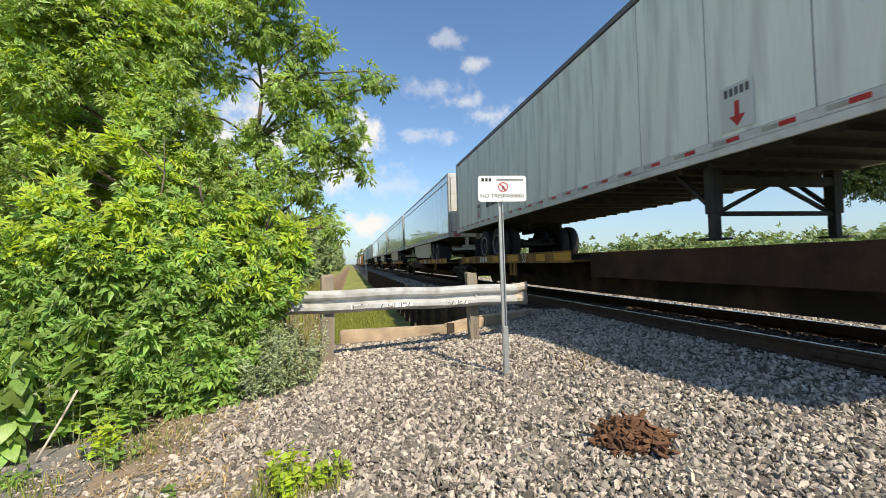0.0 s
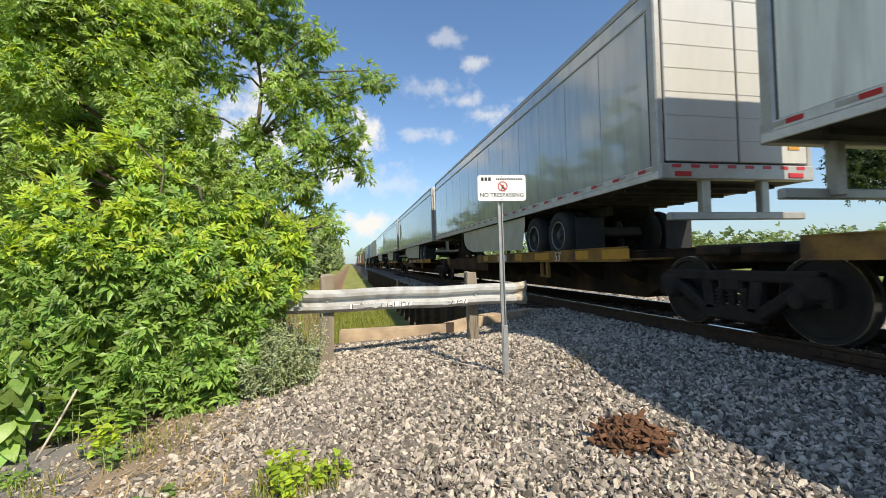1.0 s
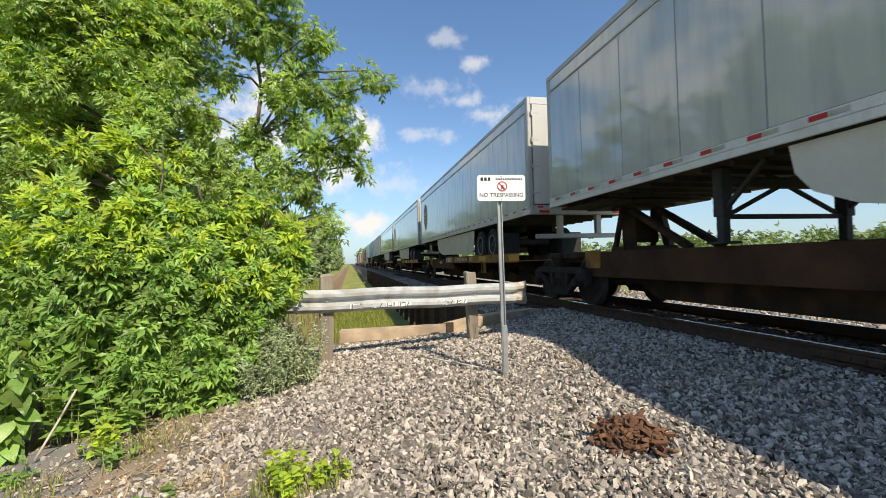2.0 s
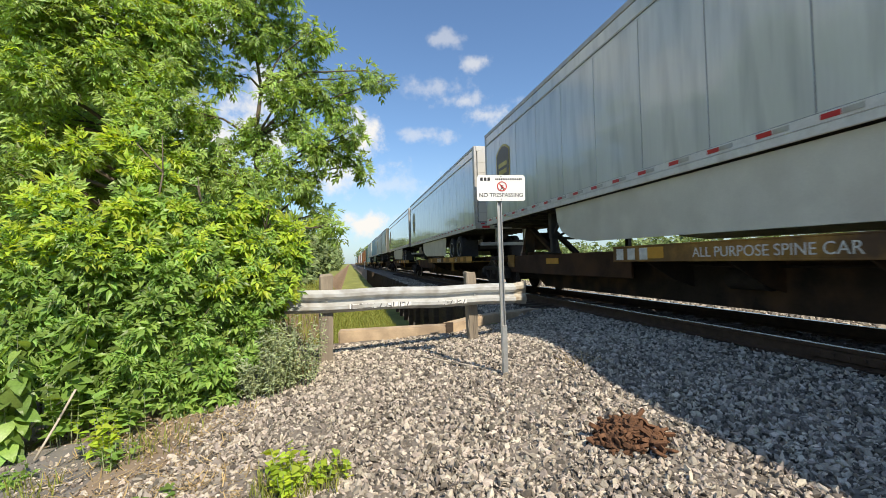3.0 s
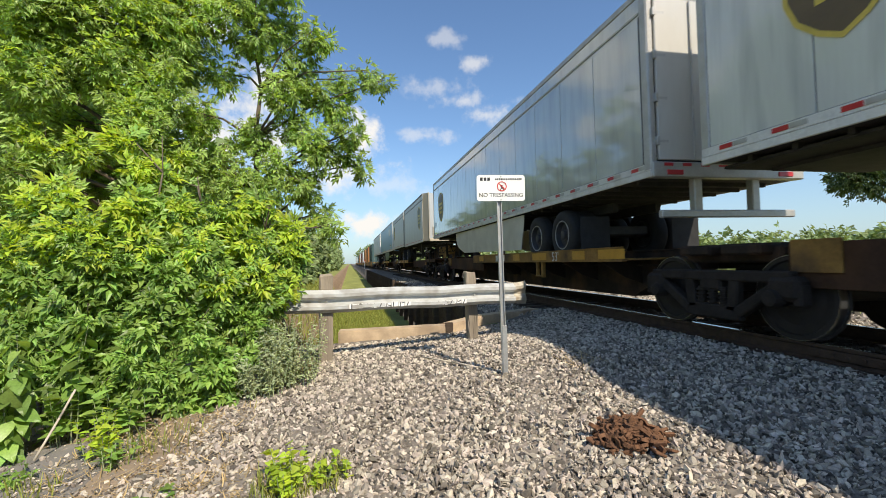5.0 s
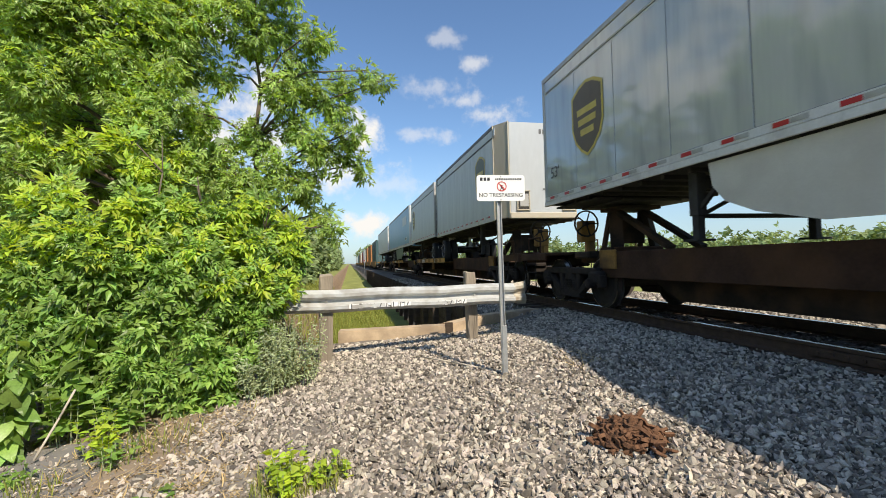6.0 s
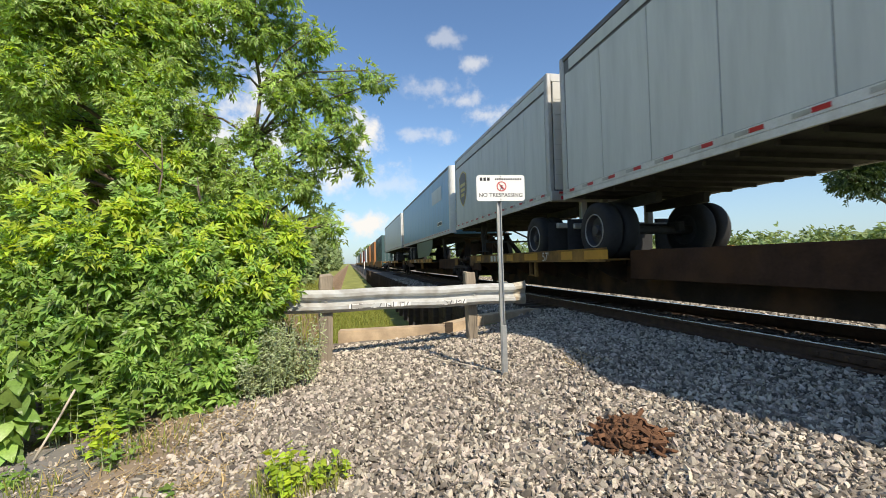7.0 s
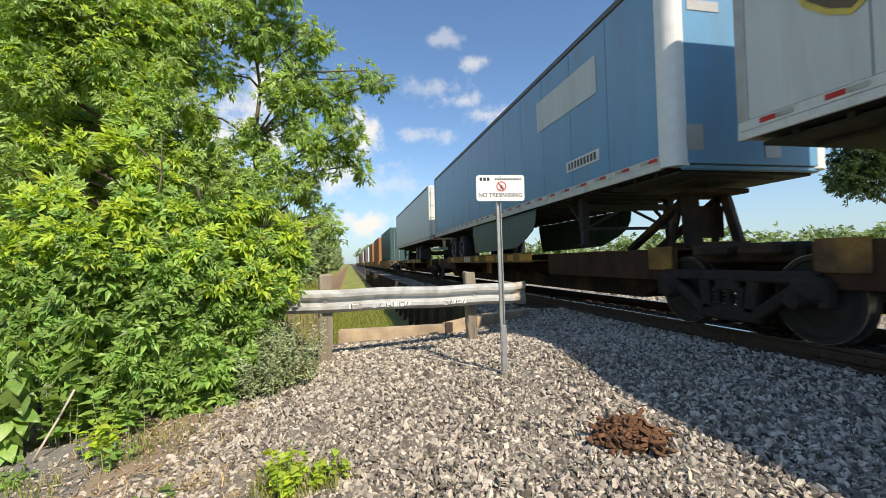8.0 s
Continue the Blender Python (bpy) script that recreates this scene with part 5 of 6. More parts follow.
def sprig(n_pairs, length, lw, rachis, rng, droop=0.25, spread=55):
    """A compound leaf: a terminal leaflet and pairs along a drooping stalk."""
    vs, fs, base = [], [], 0
    spots = [(rachis, 0)] + [(rachis * (0.9 - 0.55 * i / max(1, n_pairs)), s) for i in range(n_pairs) for s in (-1, 1)]
    for y, s in spots:
        v, f = leaflet(length * rng.uniform(0.85, 1.1), lw * rng.uniform(0.85, 1.1), droop=rng.uniform(0.1, 0.5))
        a = radians(-s * spread * rng.uniform(0.8, 1.15))
        b = radians(rng.uniform(-22, 12))
        rz = np.array([(math.cos(a), -math.sin(a), 0), (math.sin(a), math.cos(a), 0), (0, 0, 1)])
        rx = np.array([(1, 0, 0), (0, math.cos(b), -math.sin(b)), (0, math.sin(b), math.cos(b))])
        v = v @ (rz @ rx).T + np.array([0, y, -droop * y * y / max(rachis, 1e-3)])
        vs.append(v), fs.append(f + base)
        base += len(v)
    return np.concatenate(vs), np.concatenate(fs)


def facing(d, up, rng, jitter):
    """Turns whose y runs along d and whose z lies near up."""
    d = d / np.linalg.norm(d, axis=1)[:, None]
    u = up + rng.normal(0, jitter, d.shape)
    x = np.cross(d, u)
    x /= np.linalg.norm(x, axis=1)[:, None] + 1e-9
    z = np.cross(x, d)
    return np.stack([x, d, z], 2)


def crown_arrays(lobes, density, templates, rng, size=(0.75, 1.25), lift=-0.25, shell=0.45, lump=0.22, jitter=0.45, clumps=0):
    """Leaves on lobes; with clumps, gathered into boughs that leave gaps between them."""
    vs, fs, base = [], [], 0
    for x, y, z, r in lobes:
        n = max(8, int(density * r * r))
        d = rng.normal(size=(n, 3))
        d /= np.linalg.norm(d, axis=1)[:, None]
        lumps = 1 + lump * (np.sin(d[:, 0] * 4.1 + x * 7) + np.sin(d[:, 1] * 5.3 + y * 3) + np.sin(d[:, 2] * 4.7 + z * 5)) / 1.6
        rad = r * lumps * (1 - shell * rng.uniform(0, 1, n) ** 1.6)
        off = d * rad[:, None] * np.array([1, 1, 0.9])
        out = d
        if clumps:
            k = max(5, int(clumps * (0.5 + r)))
            c = rng.normal(size=(k, 3))
            c /= np.linalg.norm(c, axis=1)[:, None]
            c *= (r * rng.uniform(0.55, 1.0, k))[:, None]
            own = rng.integers(0, k, n)
            spread = rng.uniform(0.22, 0.42, k)[own] * r
            off = c[own] + d * (spread * (1 - 0.5 * rng.uniform(0, 1, n)))[:, None] * np.array([1.15, 1.15, 0.62])
            out = 0.8 * d + c[own] / r
        p = np.array([x, y, z]) + off
        way = out * np.array([1, 1, 0.35]) + rng.normal(0, 0.45, (n, 3)) + np.array([0, 0, lift])
        mats = facing(way, np.array([0.1, -0.35, 1.0]), rng, jitter) * rng.uniform(*size, n)[:, None, None]
        pick = rng.integers(0, len(templates), n)
        for i, (tv, tf) in enumerate(templates):
            m = pick == i
            if m.any():
                v, f = scattered(tv, tf, mats[m], p[m])
                vs.append(v), fs.append(f + base)
                base += len(v)
    return np.concatenate(vs), np.concatenate(fs)


def spray_arrays(lobes, tips, templates, rng, size=(0.75, 1.2), leaves=9, reach=0.26, droop=0.35, depth=0.5, lump=0.2):
    """Twig tips over the lobes, each with a whorl of drooping compound leaves, so that light and gaps fall between them."""
    vs, fs, base = [], [], 0
    for x, y, z, r in lobes:
        k = max(4, int(tips * r * r))
        d = rng.normal(size=(k, 3)) * np.array([1, 1, 0.9]) + np.array([0, 0, 0.18])
        d /= np.linalg.norm(d, axis=1)[:, None]
        lumps = 1 + lump * (np.sin(d[:, 0] * 4.1 + x * 7) + np.sin(d[:, 1] * 5.3 + y * 3) + np.sin(d[:, 2] * 4.7 + z * 5)) / 1.6
        tip = np.array([x, y, z]) + d * (r * lumps * (1 - depth * rng.uniform(0, 1, k) ** 1.4))[:, None]
        axis = d * np.array([1, 1, 0.6]) + np.array([0, 0, 0.35]) + rng.normal(0, 0.25, (k, 3))
        axis /= np.linalg.norm(axis, axis=1)[:, None]
        scale = rng.uniform(0.75, 1.25, k)
        own = np.repeat(np.arange(k), leaves)
        n = len(own)
        a = axis[own]
        side = rng.normal(size=(n, 3))
        side -= a * (side * a).sum(1)[:, None]
        side /= np.linalg.norm(side, axis=1)[:, None] + 1e-9
        u = rng.uniform(0, 1, n)
        p = tip[own] - a * ((1 - u) * reach * scale[own])[:, None]
        way = side * (1.1 - 0.5 * u)[:, None] + a * (0.25 + 0.7 * u)[:, None] - np.array([0, 0, droop]) * rng.uniform(0.4, 1.4, n)[:, None]
        grow = rng.uniform(*size, n) * (1.15 - 0.45 * u) * scale[own]
        mats = facing(way, np.array([0.28, -0.65, 0.85]), rng, 0.25) * grow[:, None, None]
        pick = rng.integers(0, len(templates), n)
        for i, (tv, tf) in enumerate(templates):
            m = pick == i
            if m.any():
                v, f = scattered(tv, tf, mats[m], p[m])
                vs.append(v), fs.append(f + base)
                base += len(v)
    return np.concatenate(vs), np.concatenate(fs)


def limbs_bm(root, lobes, r0, rng, twigs=3):
    """A tapered, bent trunk with limbs to the lobes."""
    bm = bmesh.new()
    root = Vector(root)
    tip = Vector((root.x + rng.uniform(-0.2, 0.2), root.y, max(l[2] for l in lobes)))
    last, n = root, 7
    spine = [root]
    for i in range(1, n + 1):
        p = root.lerp(tip, i / n) + Vector((rng.uniform(-0.08, 0.08), rng.uniform(-0.08, 0.08), 0))
        add_tube(bm, last, p, r0 * (1 - 0.85 * (i - 1) / n), r0 * (1 - 0.85 * i / n), 9)
        spine.append(p)
        last = p
    for x, y, z, r in lobes:
        c = Vector((x, y, z))
        s = min(spine, key=lambda q: (q - c).length + max(0, q.z - c.z + 0.3) * 3)
        mid = s.lerp(c, 0.5) + Vector((rng.uniform(-0.12, 0.12), rng.uniform(-0.12, 0.12), 0.1))
        k = max(0.012, r0 * 0.34)
        add_tube(bm, s, mid, k, k * 0.65, 7)
        add_tube(bm, mid, c, k * 0.65, k * 0.3, 6)
        for _ in range(twigs):
            d = Vector((rng.uniform(-1, 1), rng.uniform(-1, 1), rng.uniform(-0.5, 1))).normalized()
            add_tube(bm, mid.lerp(c, rng.uniform(0.3, 1)), c + d * r * 0.85, k * 0.28, 0.004, 5)
    return bm


def tree(name, root, lobes, leaf_mat, templates, density, label, category, seed, trunk_r=0.1, young=None, group="", inner=0.0, sprays=False, **kw):
    rng = np.random.default_rng(seed)
    t = thing(name, root, label, category, group)
    off = np.array(root)
    rel = [(x - off[0], y - off[1], z - off[2], r) for x, y, z, r in lobes]
    part("trunk", limbs_bm((0, 0, -0.1), rel, trunk_r, random.Random(seed)), M["bark"], t, smooth=True)
    fill = spray_arrays if sprays else crown_arrays
    v, f = fill(rel, density, templates, rng, **kw)
    share("crown", fast_mesh("crown", v, f, leaf_mat), t)
    if inner:
        deep = [(x, y + 0.25 * r, z - 0.1 * r, r * 0.6) for x, y, z, r in rel]
        v, f = fill(deep, density * inner, templates, rng, **kw)
        share("inner_foliage", fast_mesh("inner_foliage", v, f, leaf_mat), t)
    if young:
        up = [(x, y - 0.12, z + 0.25 * r, r * 0.92) for x, y, z, r in rel if z - r * 0.2 > max(q[2] for q in rel) * 0.45]
        if up:
            v, f = fill(up, density * young, templates, rng, **kw)
            tagged(share("new_growth", fast_mesh("new_growth", v, f, M["leaf_young"]), t), "yellow-green young leaves", kind="stuff")
    return t


def make_foliage():
    rng = np.random.default_rng(21)
    maple = [sprig(2, 0.095, 0.041, 0.115, rng, 0.5, 52) for _ in range(5)]
    ash = [sprig(2, 0.105, 0.040, 0.14, rng, 0.55, 42) for _ in range(5)]
    big = [sprig(3, 0.15, 0.07, 0.3, rng, 0.4) for _ in range(3)]
    clump = [sprig(1, 0.5, 0.36, 0.5, rng, 0.3, 75) for _ in range(4)]
    gz = lambda x, y: float(ground_z(x, y))
    # saplings in front
    groups = [((-3.25, 5.5), [(-3.49, 5.50, 1.31, 0.25), (-3.29, 5.60, 1.69, 0.13), (-3.32, 5.20, 1.01, 0.40), (-3.00, 5.10, 0.72, 0.36), (-2.93, 4.90, 0.31, 0.34), (-3.09, 4.80, 0.03, 0.31), (-2.86, 5.20, 1.11, 0.30)]),
              ((-2.6, 5.5), [(-2.92, 5.40, 1.71, 0.15), (-2.66, 5.10, 1.28, 0.31), (-2.36, 5.00, 0.93, 0.35), (-2.51, 4.90, 0.50, 0.34), (-2.55, 4.80, 0.09, 0.31), (-2.34, 4.75, -0.18, 0.22)]),
              ((-2.1, 5.6), [(-2.23, 5.30, 1.63, 0.23), (-2.34, 5.70, 2.09, 0.16), (-2.51, 5.90, 2.47, 0.12), (-2.14, 5.20, 1.22, 0.32), (-1.95, 5.10, 0.80, 0.33), (-2.07, 4.90, 0.31, 0.33), (-2.10, 4.85, -0.12, 0.24), (-1.83, 4.90, -0.04, 0.23)]),
              ((-1.6, 5.7), [(-1.83, 5.50, 1.58, 0.24), (-2.12, 5.90, 2.02, 0.18), (-1.69, 5.40, 1.15, 0.31), (-1.46, 5.30, 0.71, 0.28), (-1.63, 5.10, 0.37, 0.29), (-1.44, 5.00, -0.03, 0.24), (-1.34, 5.00, -0.33, 0.13), (-1.62, 4.90, -0.28, 0.18)]),
              ((-1.05, 6.0), [(-1.43, 5.80, 1.52, 0.24), (-1.13, 6.10, 1.74, 0.20), (-1.21, 5.80, 1.16, 0.31), (-1.07, 5.70, 0.67, 0.31), (-1.25, 5.50, 0.30, 0.27), (-1.27, 5.30, -0.05, 0.18)]),
              ((-0.75, 6.1), [(-0.75, 6.10, 1.38, 0.20), (-0.76, 6.00, 1.07, 0.23), (-0.92, 5.80, 0.63, 0.25), (-1.00, 5.90, 0.94, 0.23)])]
    for i, ((x, y), lobes) in enumerate(groups):
        tree("maple_sapling", (x, y, gz(x, y)), lobes, M["leaf"], maple, 250, "bright green maple sapling at the edge of the gravel", "shrub", 40 + i, 0.03, 0.12, "saplings beside the gravel", 0.8, sprays=True, size=(0.75, 1.25), lump=0.3, depth=0.35)
    # taller trees behind
    # high boughs reach forward and shade the hollow beneath them
    left = [(-4.30, 7.20, 4.54, 0.87), (-3.63, 7.40, 4.63, 0.85), (-2.87, 7.60, 4.72, 0.73), (-4.25, 7.00, 3.58, 0.63), (-3.39, 7.20, 3.92, 0.64), (-2.80, 7.20, 3.66, 0.51), (-2.60, 8.00, 5.14, 0.61), (-2.60, 8.00, 4.38, 0.41), (-5.02, 7.90, 3.25, 0.61),
            (-4.43, 8.20, 3.41, 0.47), (-2.86, 6.80, 2.91, 0.42), (-3.08, 8.60, 3.09, 0.49), (-5.58, 9.80, 3.33, 1.00), (-4.43, 9.60, 3.09, 0.98), (-3.51, 9.00, 2.66, 0.69), (-5.19, 8.30, 2.59, 0.74), (-4.70, 9.20, 2.47, 0.82), (-4.19, 7.50, 5.49, 0.96),
            (-3.10, 7.80, 5.82, 0.90), (-4.18, 7.00, 2.72, 0.30), (-3.58, 7.00, 2.58, 0.27), (-4.28, 6.70, 2.27, 0.29), (-3.63, 6.60, 2.15, 0.20), (-2.43, 7.20, 2.58, 0.24)]
    right = [(-1.98, 8.00, 5.30, 0.61), (-1.54, 8.30, 5.10, 0.53), (-1.15, 8.60, 5.45, 0.49), (-0.55, 8.00, 5.08, 0.29), (-0.37, 8.30, 5.14, 0.17), (-0.96, 8.60, 4.65, 0.49), (-1.04, 8.00, 3.99, 0.46), (-0.54, 8.30, 4.13, 0.37), (-0.03, 8.60, 4.49, 0.35),
            (0.38, 8.00, 4.43, 0.25), (0.71, 8.30, 4.39, 0.14), (-0.19, 8.60, 3.94, 0.38), (0.11, 8.00, 3.33, 0.29), (-0.15, 8.30, 3.05, 0.37), (0.26, 8.60, 2.86, 0.22), (-0.53, 8.00, 3.11, 0.46), (-0.94, 8.30, 3.54, 0.48), (-1.62, 8.60, 3.34, 0.49),
            (-1.11, 8.00, 2.60, 0.51), (-0.71, 8.30, 2.36, 0.37), (-0.49, 8.60, 1.93, 0.29), (-0.27, 8.00, 1.61, 0.12), (-1.81, 8.30, 2.35, 0.58), (-2.35, 8.60, 2.91, 0.55), (-2.44, 8.00, 3.53, 0.46), (-2.07, 8.30, 4.35, 0.42), (-1.93, 8.60, 6.17, 0.66),
            (-1.05, 8.00, 5.99, 0.51)]
    tree("ash_tree", (-3.4, 8.3, gz(-3.4, 8.0)), left, M["leaf_deep"], ash, 145, "leafy green ash tree behind the saplings", "tree", 61, 0.12, 0.06, "", 0.5, sprays=True, size=(0.75, 1.25), reach=0.3)
    tree("ash_tree", (-1.75, 8.6, gz(-1.75, 8.0)), right, M["leaf_deep"], ash, 130, "slender ash tree with drooping leafy branches", "tree", 62, 0.08, None, "", 0.2, sprays=True, size=(0.75, 1.2), reach=0.3, droop=0.55)
    tree("ash_tree", (-6.0, 11.5, -0.8), [(-5.8, 11.5, 4.6, 1.4), (-7.2, 11.5, 3.4, 1.6), (-4.6, 11.8, 3.2, 1.3), (-6.2, 11, 1.8, 1.4), (-4.2, 11.5, 1.2, 1.2), (-8.2, 11, 5.5, 1.6), (-6.2, 12, 6.6, 1.5), (-3.4, 12.2, 1.6, 0.9), (-2.8, 12.0, 0.4, 0.9)], M["leaf_deep"], big, 220, "dense green tree standing behind the thicket", "tree", 63, 0.14, None, size=(0.8, 1.4))
    # big dark tree beyond the track
    tree("roadside_tree", (27.8, 17.0, -1.25), [(23.4, 16, 4.5, 0.9), (24.3, 16, 4.5, 1.1), (24.6, 16.3, 5.7, 1.3), (25.9, 16.2, 8.0, 1.7), (24.2, 16.5, 6.9, 0.7), (26.2, 16, 5.8, 1.7), (25.7, 17, 10.5, 1.5), (22.6, 16, 4.4, 0.5), (24.6, 16.5, 9.0, 0.8), (27.5, 17, 8.5, 2.0), (23.9, 16.2, 5.3, 0.8), (26.8, 16.8, 12.2, 1.5)], M["leaf_dark"], big, 300, "large dark green tree beyond the track", "tree", 64, 0.3, None, size=(0.8, 1.5), lump=0.35)
    # far rows of trees
    r = random.Random(9)
    for i in range(16):
        y = 34 + 11.5 * i + r.uniform(-2, 2)
        x = -4.7 - 0.004 * (y - 34) + r.uniform(-0.9, 0.2)
        h = r.uniform(6.6, 8.4) if i < 9 else r.uniform(8, 10.5)
        g = gz(x, y)
        lobes = [(x + r.uniform(-2.2, 0.9), y + r.uniform(-2, 2), g + h * r.uniform(0.12, 0.85), r.uniform(1.0, 1.7)) for _ in range(12)]
        tree("far_tree", (x, y, g), lobes, M["leaf_far"], clump, 52, "green tree in the row beside the line", "tree", 80 + i, 0.16, None, "trees along the line", size=(0.8, 1.5))
    for i in range(7):
        x, y = 12 + 5 * i + r.uniform(-2, 2), 330 + r.uniform(-40, 40)
        g = gz(x, y)
        lobes = [(x + r.uniform(-3, 3), y + r.uniform(-3, 3), g + r.uniform(3, 13), r.uniform(2.5, 4)) for _ in range(7)]
        tree("far_tree", (x, y, g), lobes, M["leaf_far"], clump, 12, "green tree far down the line", "tree", 120 + i, 0.3, None, "trees along the line", size=(2.2, 3.6))
    for i, (x, y) in enumerate(((52, 56), (60, 55), (95, 68), (120, 88), (75, 44))):
        g = gz(x, y)
        lobes = [(x + r.uniform(-2.5, 2.5), y + r.uniform(-2, 2), g + r.uniform(0.6, 2.6), r.uniform(0.9, 1.5)) for _ in range(9)]
        tree("field_tree", (x, y, g), lobes, M["leaf_far"], clump, 60, "low bushy tree at the edge of the field", "tree", 140 + i, 0.2, None, "bushes across the field", size=(0.8, 1.5))
    # woods along the clearing
    rng = np.random.default_rng(33)
    lobes = []
    for i in range(85):
        y = rng.uniform(12, 75)
        x = -8.5 - rng.uniform(0, 9) - 0.02 * y
        h = rng.uniform(1.0, 9.5)
        lobes.append((x, y, gz(x, y) + h, rng.uniform(1.3, 2.3)))
    v, f = crown_arrays(lobes, 34, [(a * 1.3, b) for a, b in clump], rng, lump=0.3)
    tagged(new("roadside_woods", fast_mesh("roadside_woods", v, f, M["leaf_far"])), "dense green woods beside the clearing", "woods", kind="stuff")
    # far woods
    rng = np.random.default_rng(31)
    lobes = []
    for i in range(210):
        az = radians(rng.uniform(4, 75))
        d = 250 + rng.uniform(-25, 40)
        h = rng.uniform(2.0, 11.5)
        lobes.append((d * math.sin(az), d * math.cos(az), -1.0 + h * 0.8, rng.uniform(2.6, 4.6)))
    v, f = crown_arrays(lobes, 3.2, [(a * 4.2, b) for a, b in clump], rng, lump=0.3)
    tagged(new("far_woods", fast_mesh("far_woods", v, f, M["leaf_far"])), "distant green woods across the field", "woods", kind="stuff")


make_foliage()


def blades(name, n, box, height, width, mat, seed, label, category, flat=False, keep=None, bend=0.35):
    rng = np.random.default_rng(seed)
    x, y = rng.uniform(box[0], box[1], n), rng.uniform(box[2], box[3], n)
    if keep is not None:
        k = keep(x, y, rng)
        x, y = x[k], y[k]
        n = len(x)
    z = ground_z(x, y)
    t = np.array([(-0.5, 0, 0), (0.5, 0, 0), (0.38, 0.12, 0.55), (-0.38, 0.12, 0.55), (0, bend, 1.0)])
    t = t * np.array([width, height, height])
    f = np.array([(0, 1, 2), (0, 2, 3), (3, 2, 4)])
    a = rng.uniform(0, 2 * math.pi, n)
    s = rng.uniform(0.5, 1.3, n)
    c, q, o = np.cos(a), np.sin(a), np.zeros(n)
    if flat:
        # lying straws
        m = np.stack([np.stack([c, o, -q], 1), np.stack([q, o, c], 1), np.stack([o, o + 0.15, o + rng.uniform(0, 0.25, n)], 1)], 1)
        m = np.stack([np.stack([c, q, -q * 1.0], 1), np.stack([q, -c, c], 1), np.stack([o, o + 0.3, rng.uniform(0, 0.22, n)], 1)], 1)
    else:
        m = np.stack([np.stack([c, -q, o + rng.normal(0, 0.12, n)], 1), np.stack([q, c, o + rng.normal(0, 0.12, n)], 1), np.stack([o, o, o + 1], 1)], 1)
    v, f = scattered(t, f, m * s[:, None, None], np.stack([x, y, z + (0.015 if flat else -0.01)], 1))
    return tagged(new(name, fast_mesh(name, v, f, mat)), label, category, kind="stuff")


blades("grass", 26000, (-1.2, 1.9, 8.5, 34), 0.30, 0.014, M["grass"], 51, "tall green grass in the low strip past the wall", "grass")
blades("grass", 9000, (-6, -1.3, 8.6, 40), 0.45, 0.02, M["grass"], 52, "rough grass and weeds on the bank", "grass")
blades("grass", 300, (-4.5, -0.9, 4.7, 5.6), 0.15, 0.012, M["grass"], 53, "weedy grass under the saplings", "grass")
blades("grass", 500, (-0.62, -0.08, 2.75, 3.15), 0.12, 0.006, M["grass"], 54, "grass tuft in the gravel", "grass")
blades("straw", 620, (-2.2, -0.9, 3.1, 4.8), 0.17, 0.008, M["dry_grass"], 55, "dry straw litter on the dirt", "straw", flat=True)
blades("straw", 260, (-1.3, -0.3, 2.75, 3.4), 0.14, 0.007, M["dry_grass"], 56, "dry straw litter on the gravel edge", "straw", flat=True)
blades("straw", 160, (-0.95, -0.5, 5.55, 6.0), 0.34, 0.008, M["dry_grass"], 57, "dry grass tuft beside the gravel", "straw")
blades("grass", 500, (-2.3, -1.3, 3.2, 4.4), 0.12, 0.008, M["grass"], 59, "short grass sprouting from the dirt", "grass", keep=lambda x, y, rng: np.sin(x * 5) * np.sin(y * 4 + 1) > 0.1)
blades("straw", 26, (2.3, 2.75, 4.3, 4.7), 0.5, 0.008, M["dry_grass"], 58, "pale dry stalks lying on the gravel", "straw", flat=True)


def plant(name, loc, n, height, leaf, label, mat, seed, spread=0.18, stems=True, young=False, lean=0.5):
    """A weed: thin stems that carry leaves up their length."""
    rng = np.random.default_rng(seed)
    t = thing(name, (loc[0], loc[1], float(ground_z(loc[0], loc[1]))), label, "plant")
    bm = bmesh.new()
    spots, ways = [], []
    for i in range(n):
        a, rr = rng.uniform(0, 2 * math.pi), spread * math.sqrt(rng.uniform(0, 1))
        b = Vector((rr * math.cos(a), rr * math.sin(a), -0.02))
        h = height * rng.uniform(0.55, 1.1)
        e = b + Vector((math.cos(a) * lean * h * rng.uniform(0, 0.6), math.sin(a) * lean * h * rng.uniform(0, 0.6), h))
        add_tube(bm, b, e, 0.005, 0.002, 5)
        k = leaf[2]
        for j in range(k):
            p = b.lerp(e, 0.2 + 0.8 * (j + rng.uniform(0, 1)) / k)
            an = rng.uniform(0, 2 * math.pi)
            spots.append(p[:]), ways.append((math.cos(an), math.sin(an), rng.uniform(-0.25, 0.6) if leaf[1] < 0.1 else rng.uniform(-1.3, -0.2)))
    tagged(part("stem", bm, M["leaf_grey"] if stems else M["twig"], t), kind="stuff")
    v, f = broad_leaf(leaf[0], leaf[1]) if leaf[1] > 0.035 else leaflet(leaf[0], leaf[1], 0.2, 0.3)
    m = facing(np.array(ways), np.array([0, -0.2, 1.0]), rng, 0.3) * rng.uniform(0.6, 1.2, len(spots))[:, None, None]
    v, f = scattered(v, f, m, np.array(spots))
    share("leaves", fast_mesh("leaves", v, f, mat, leaf[1] > 0.035), t)
    return t


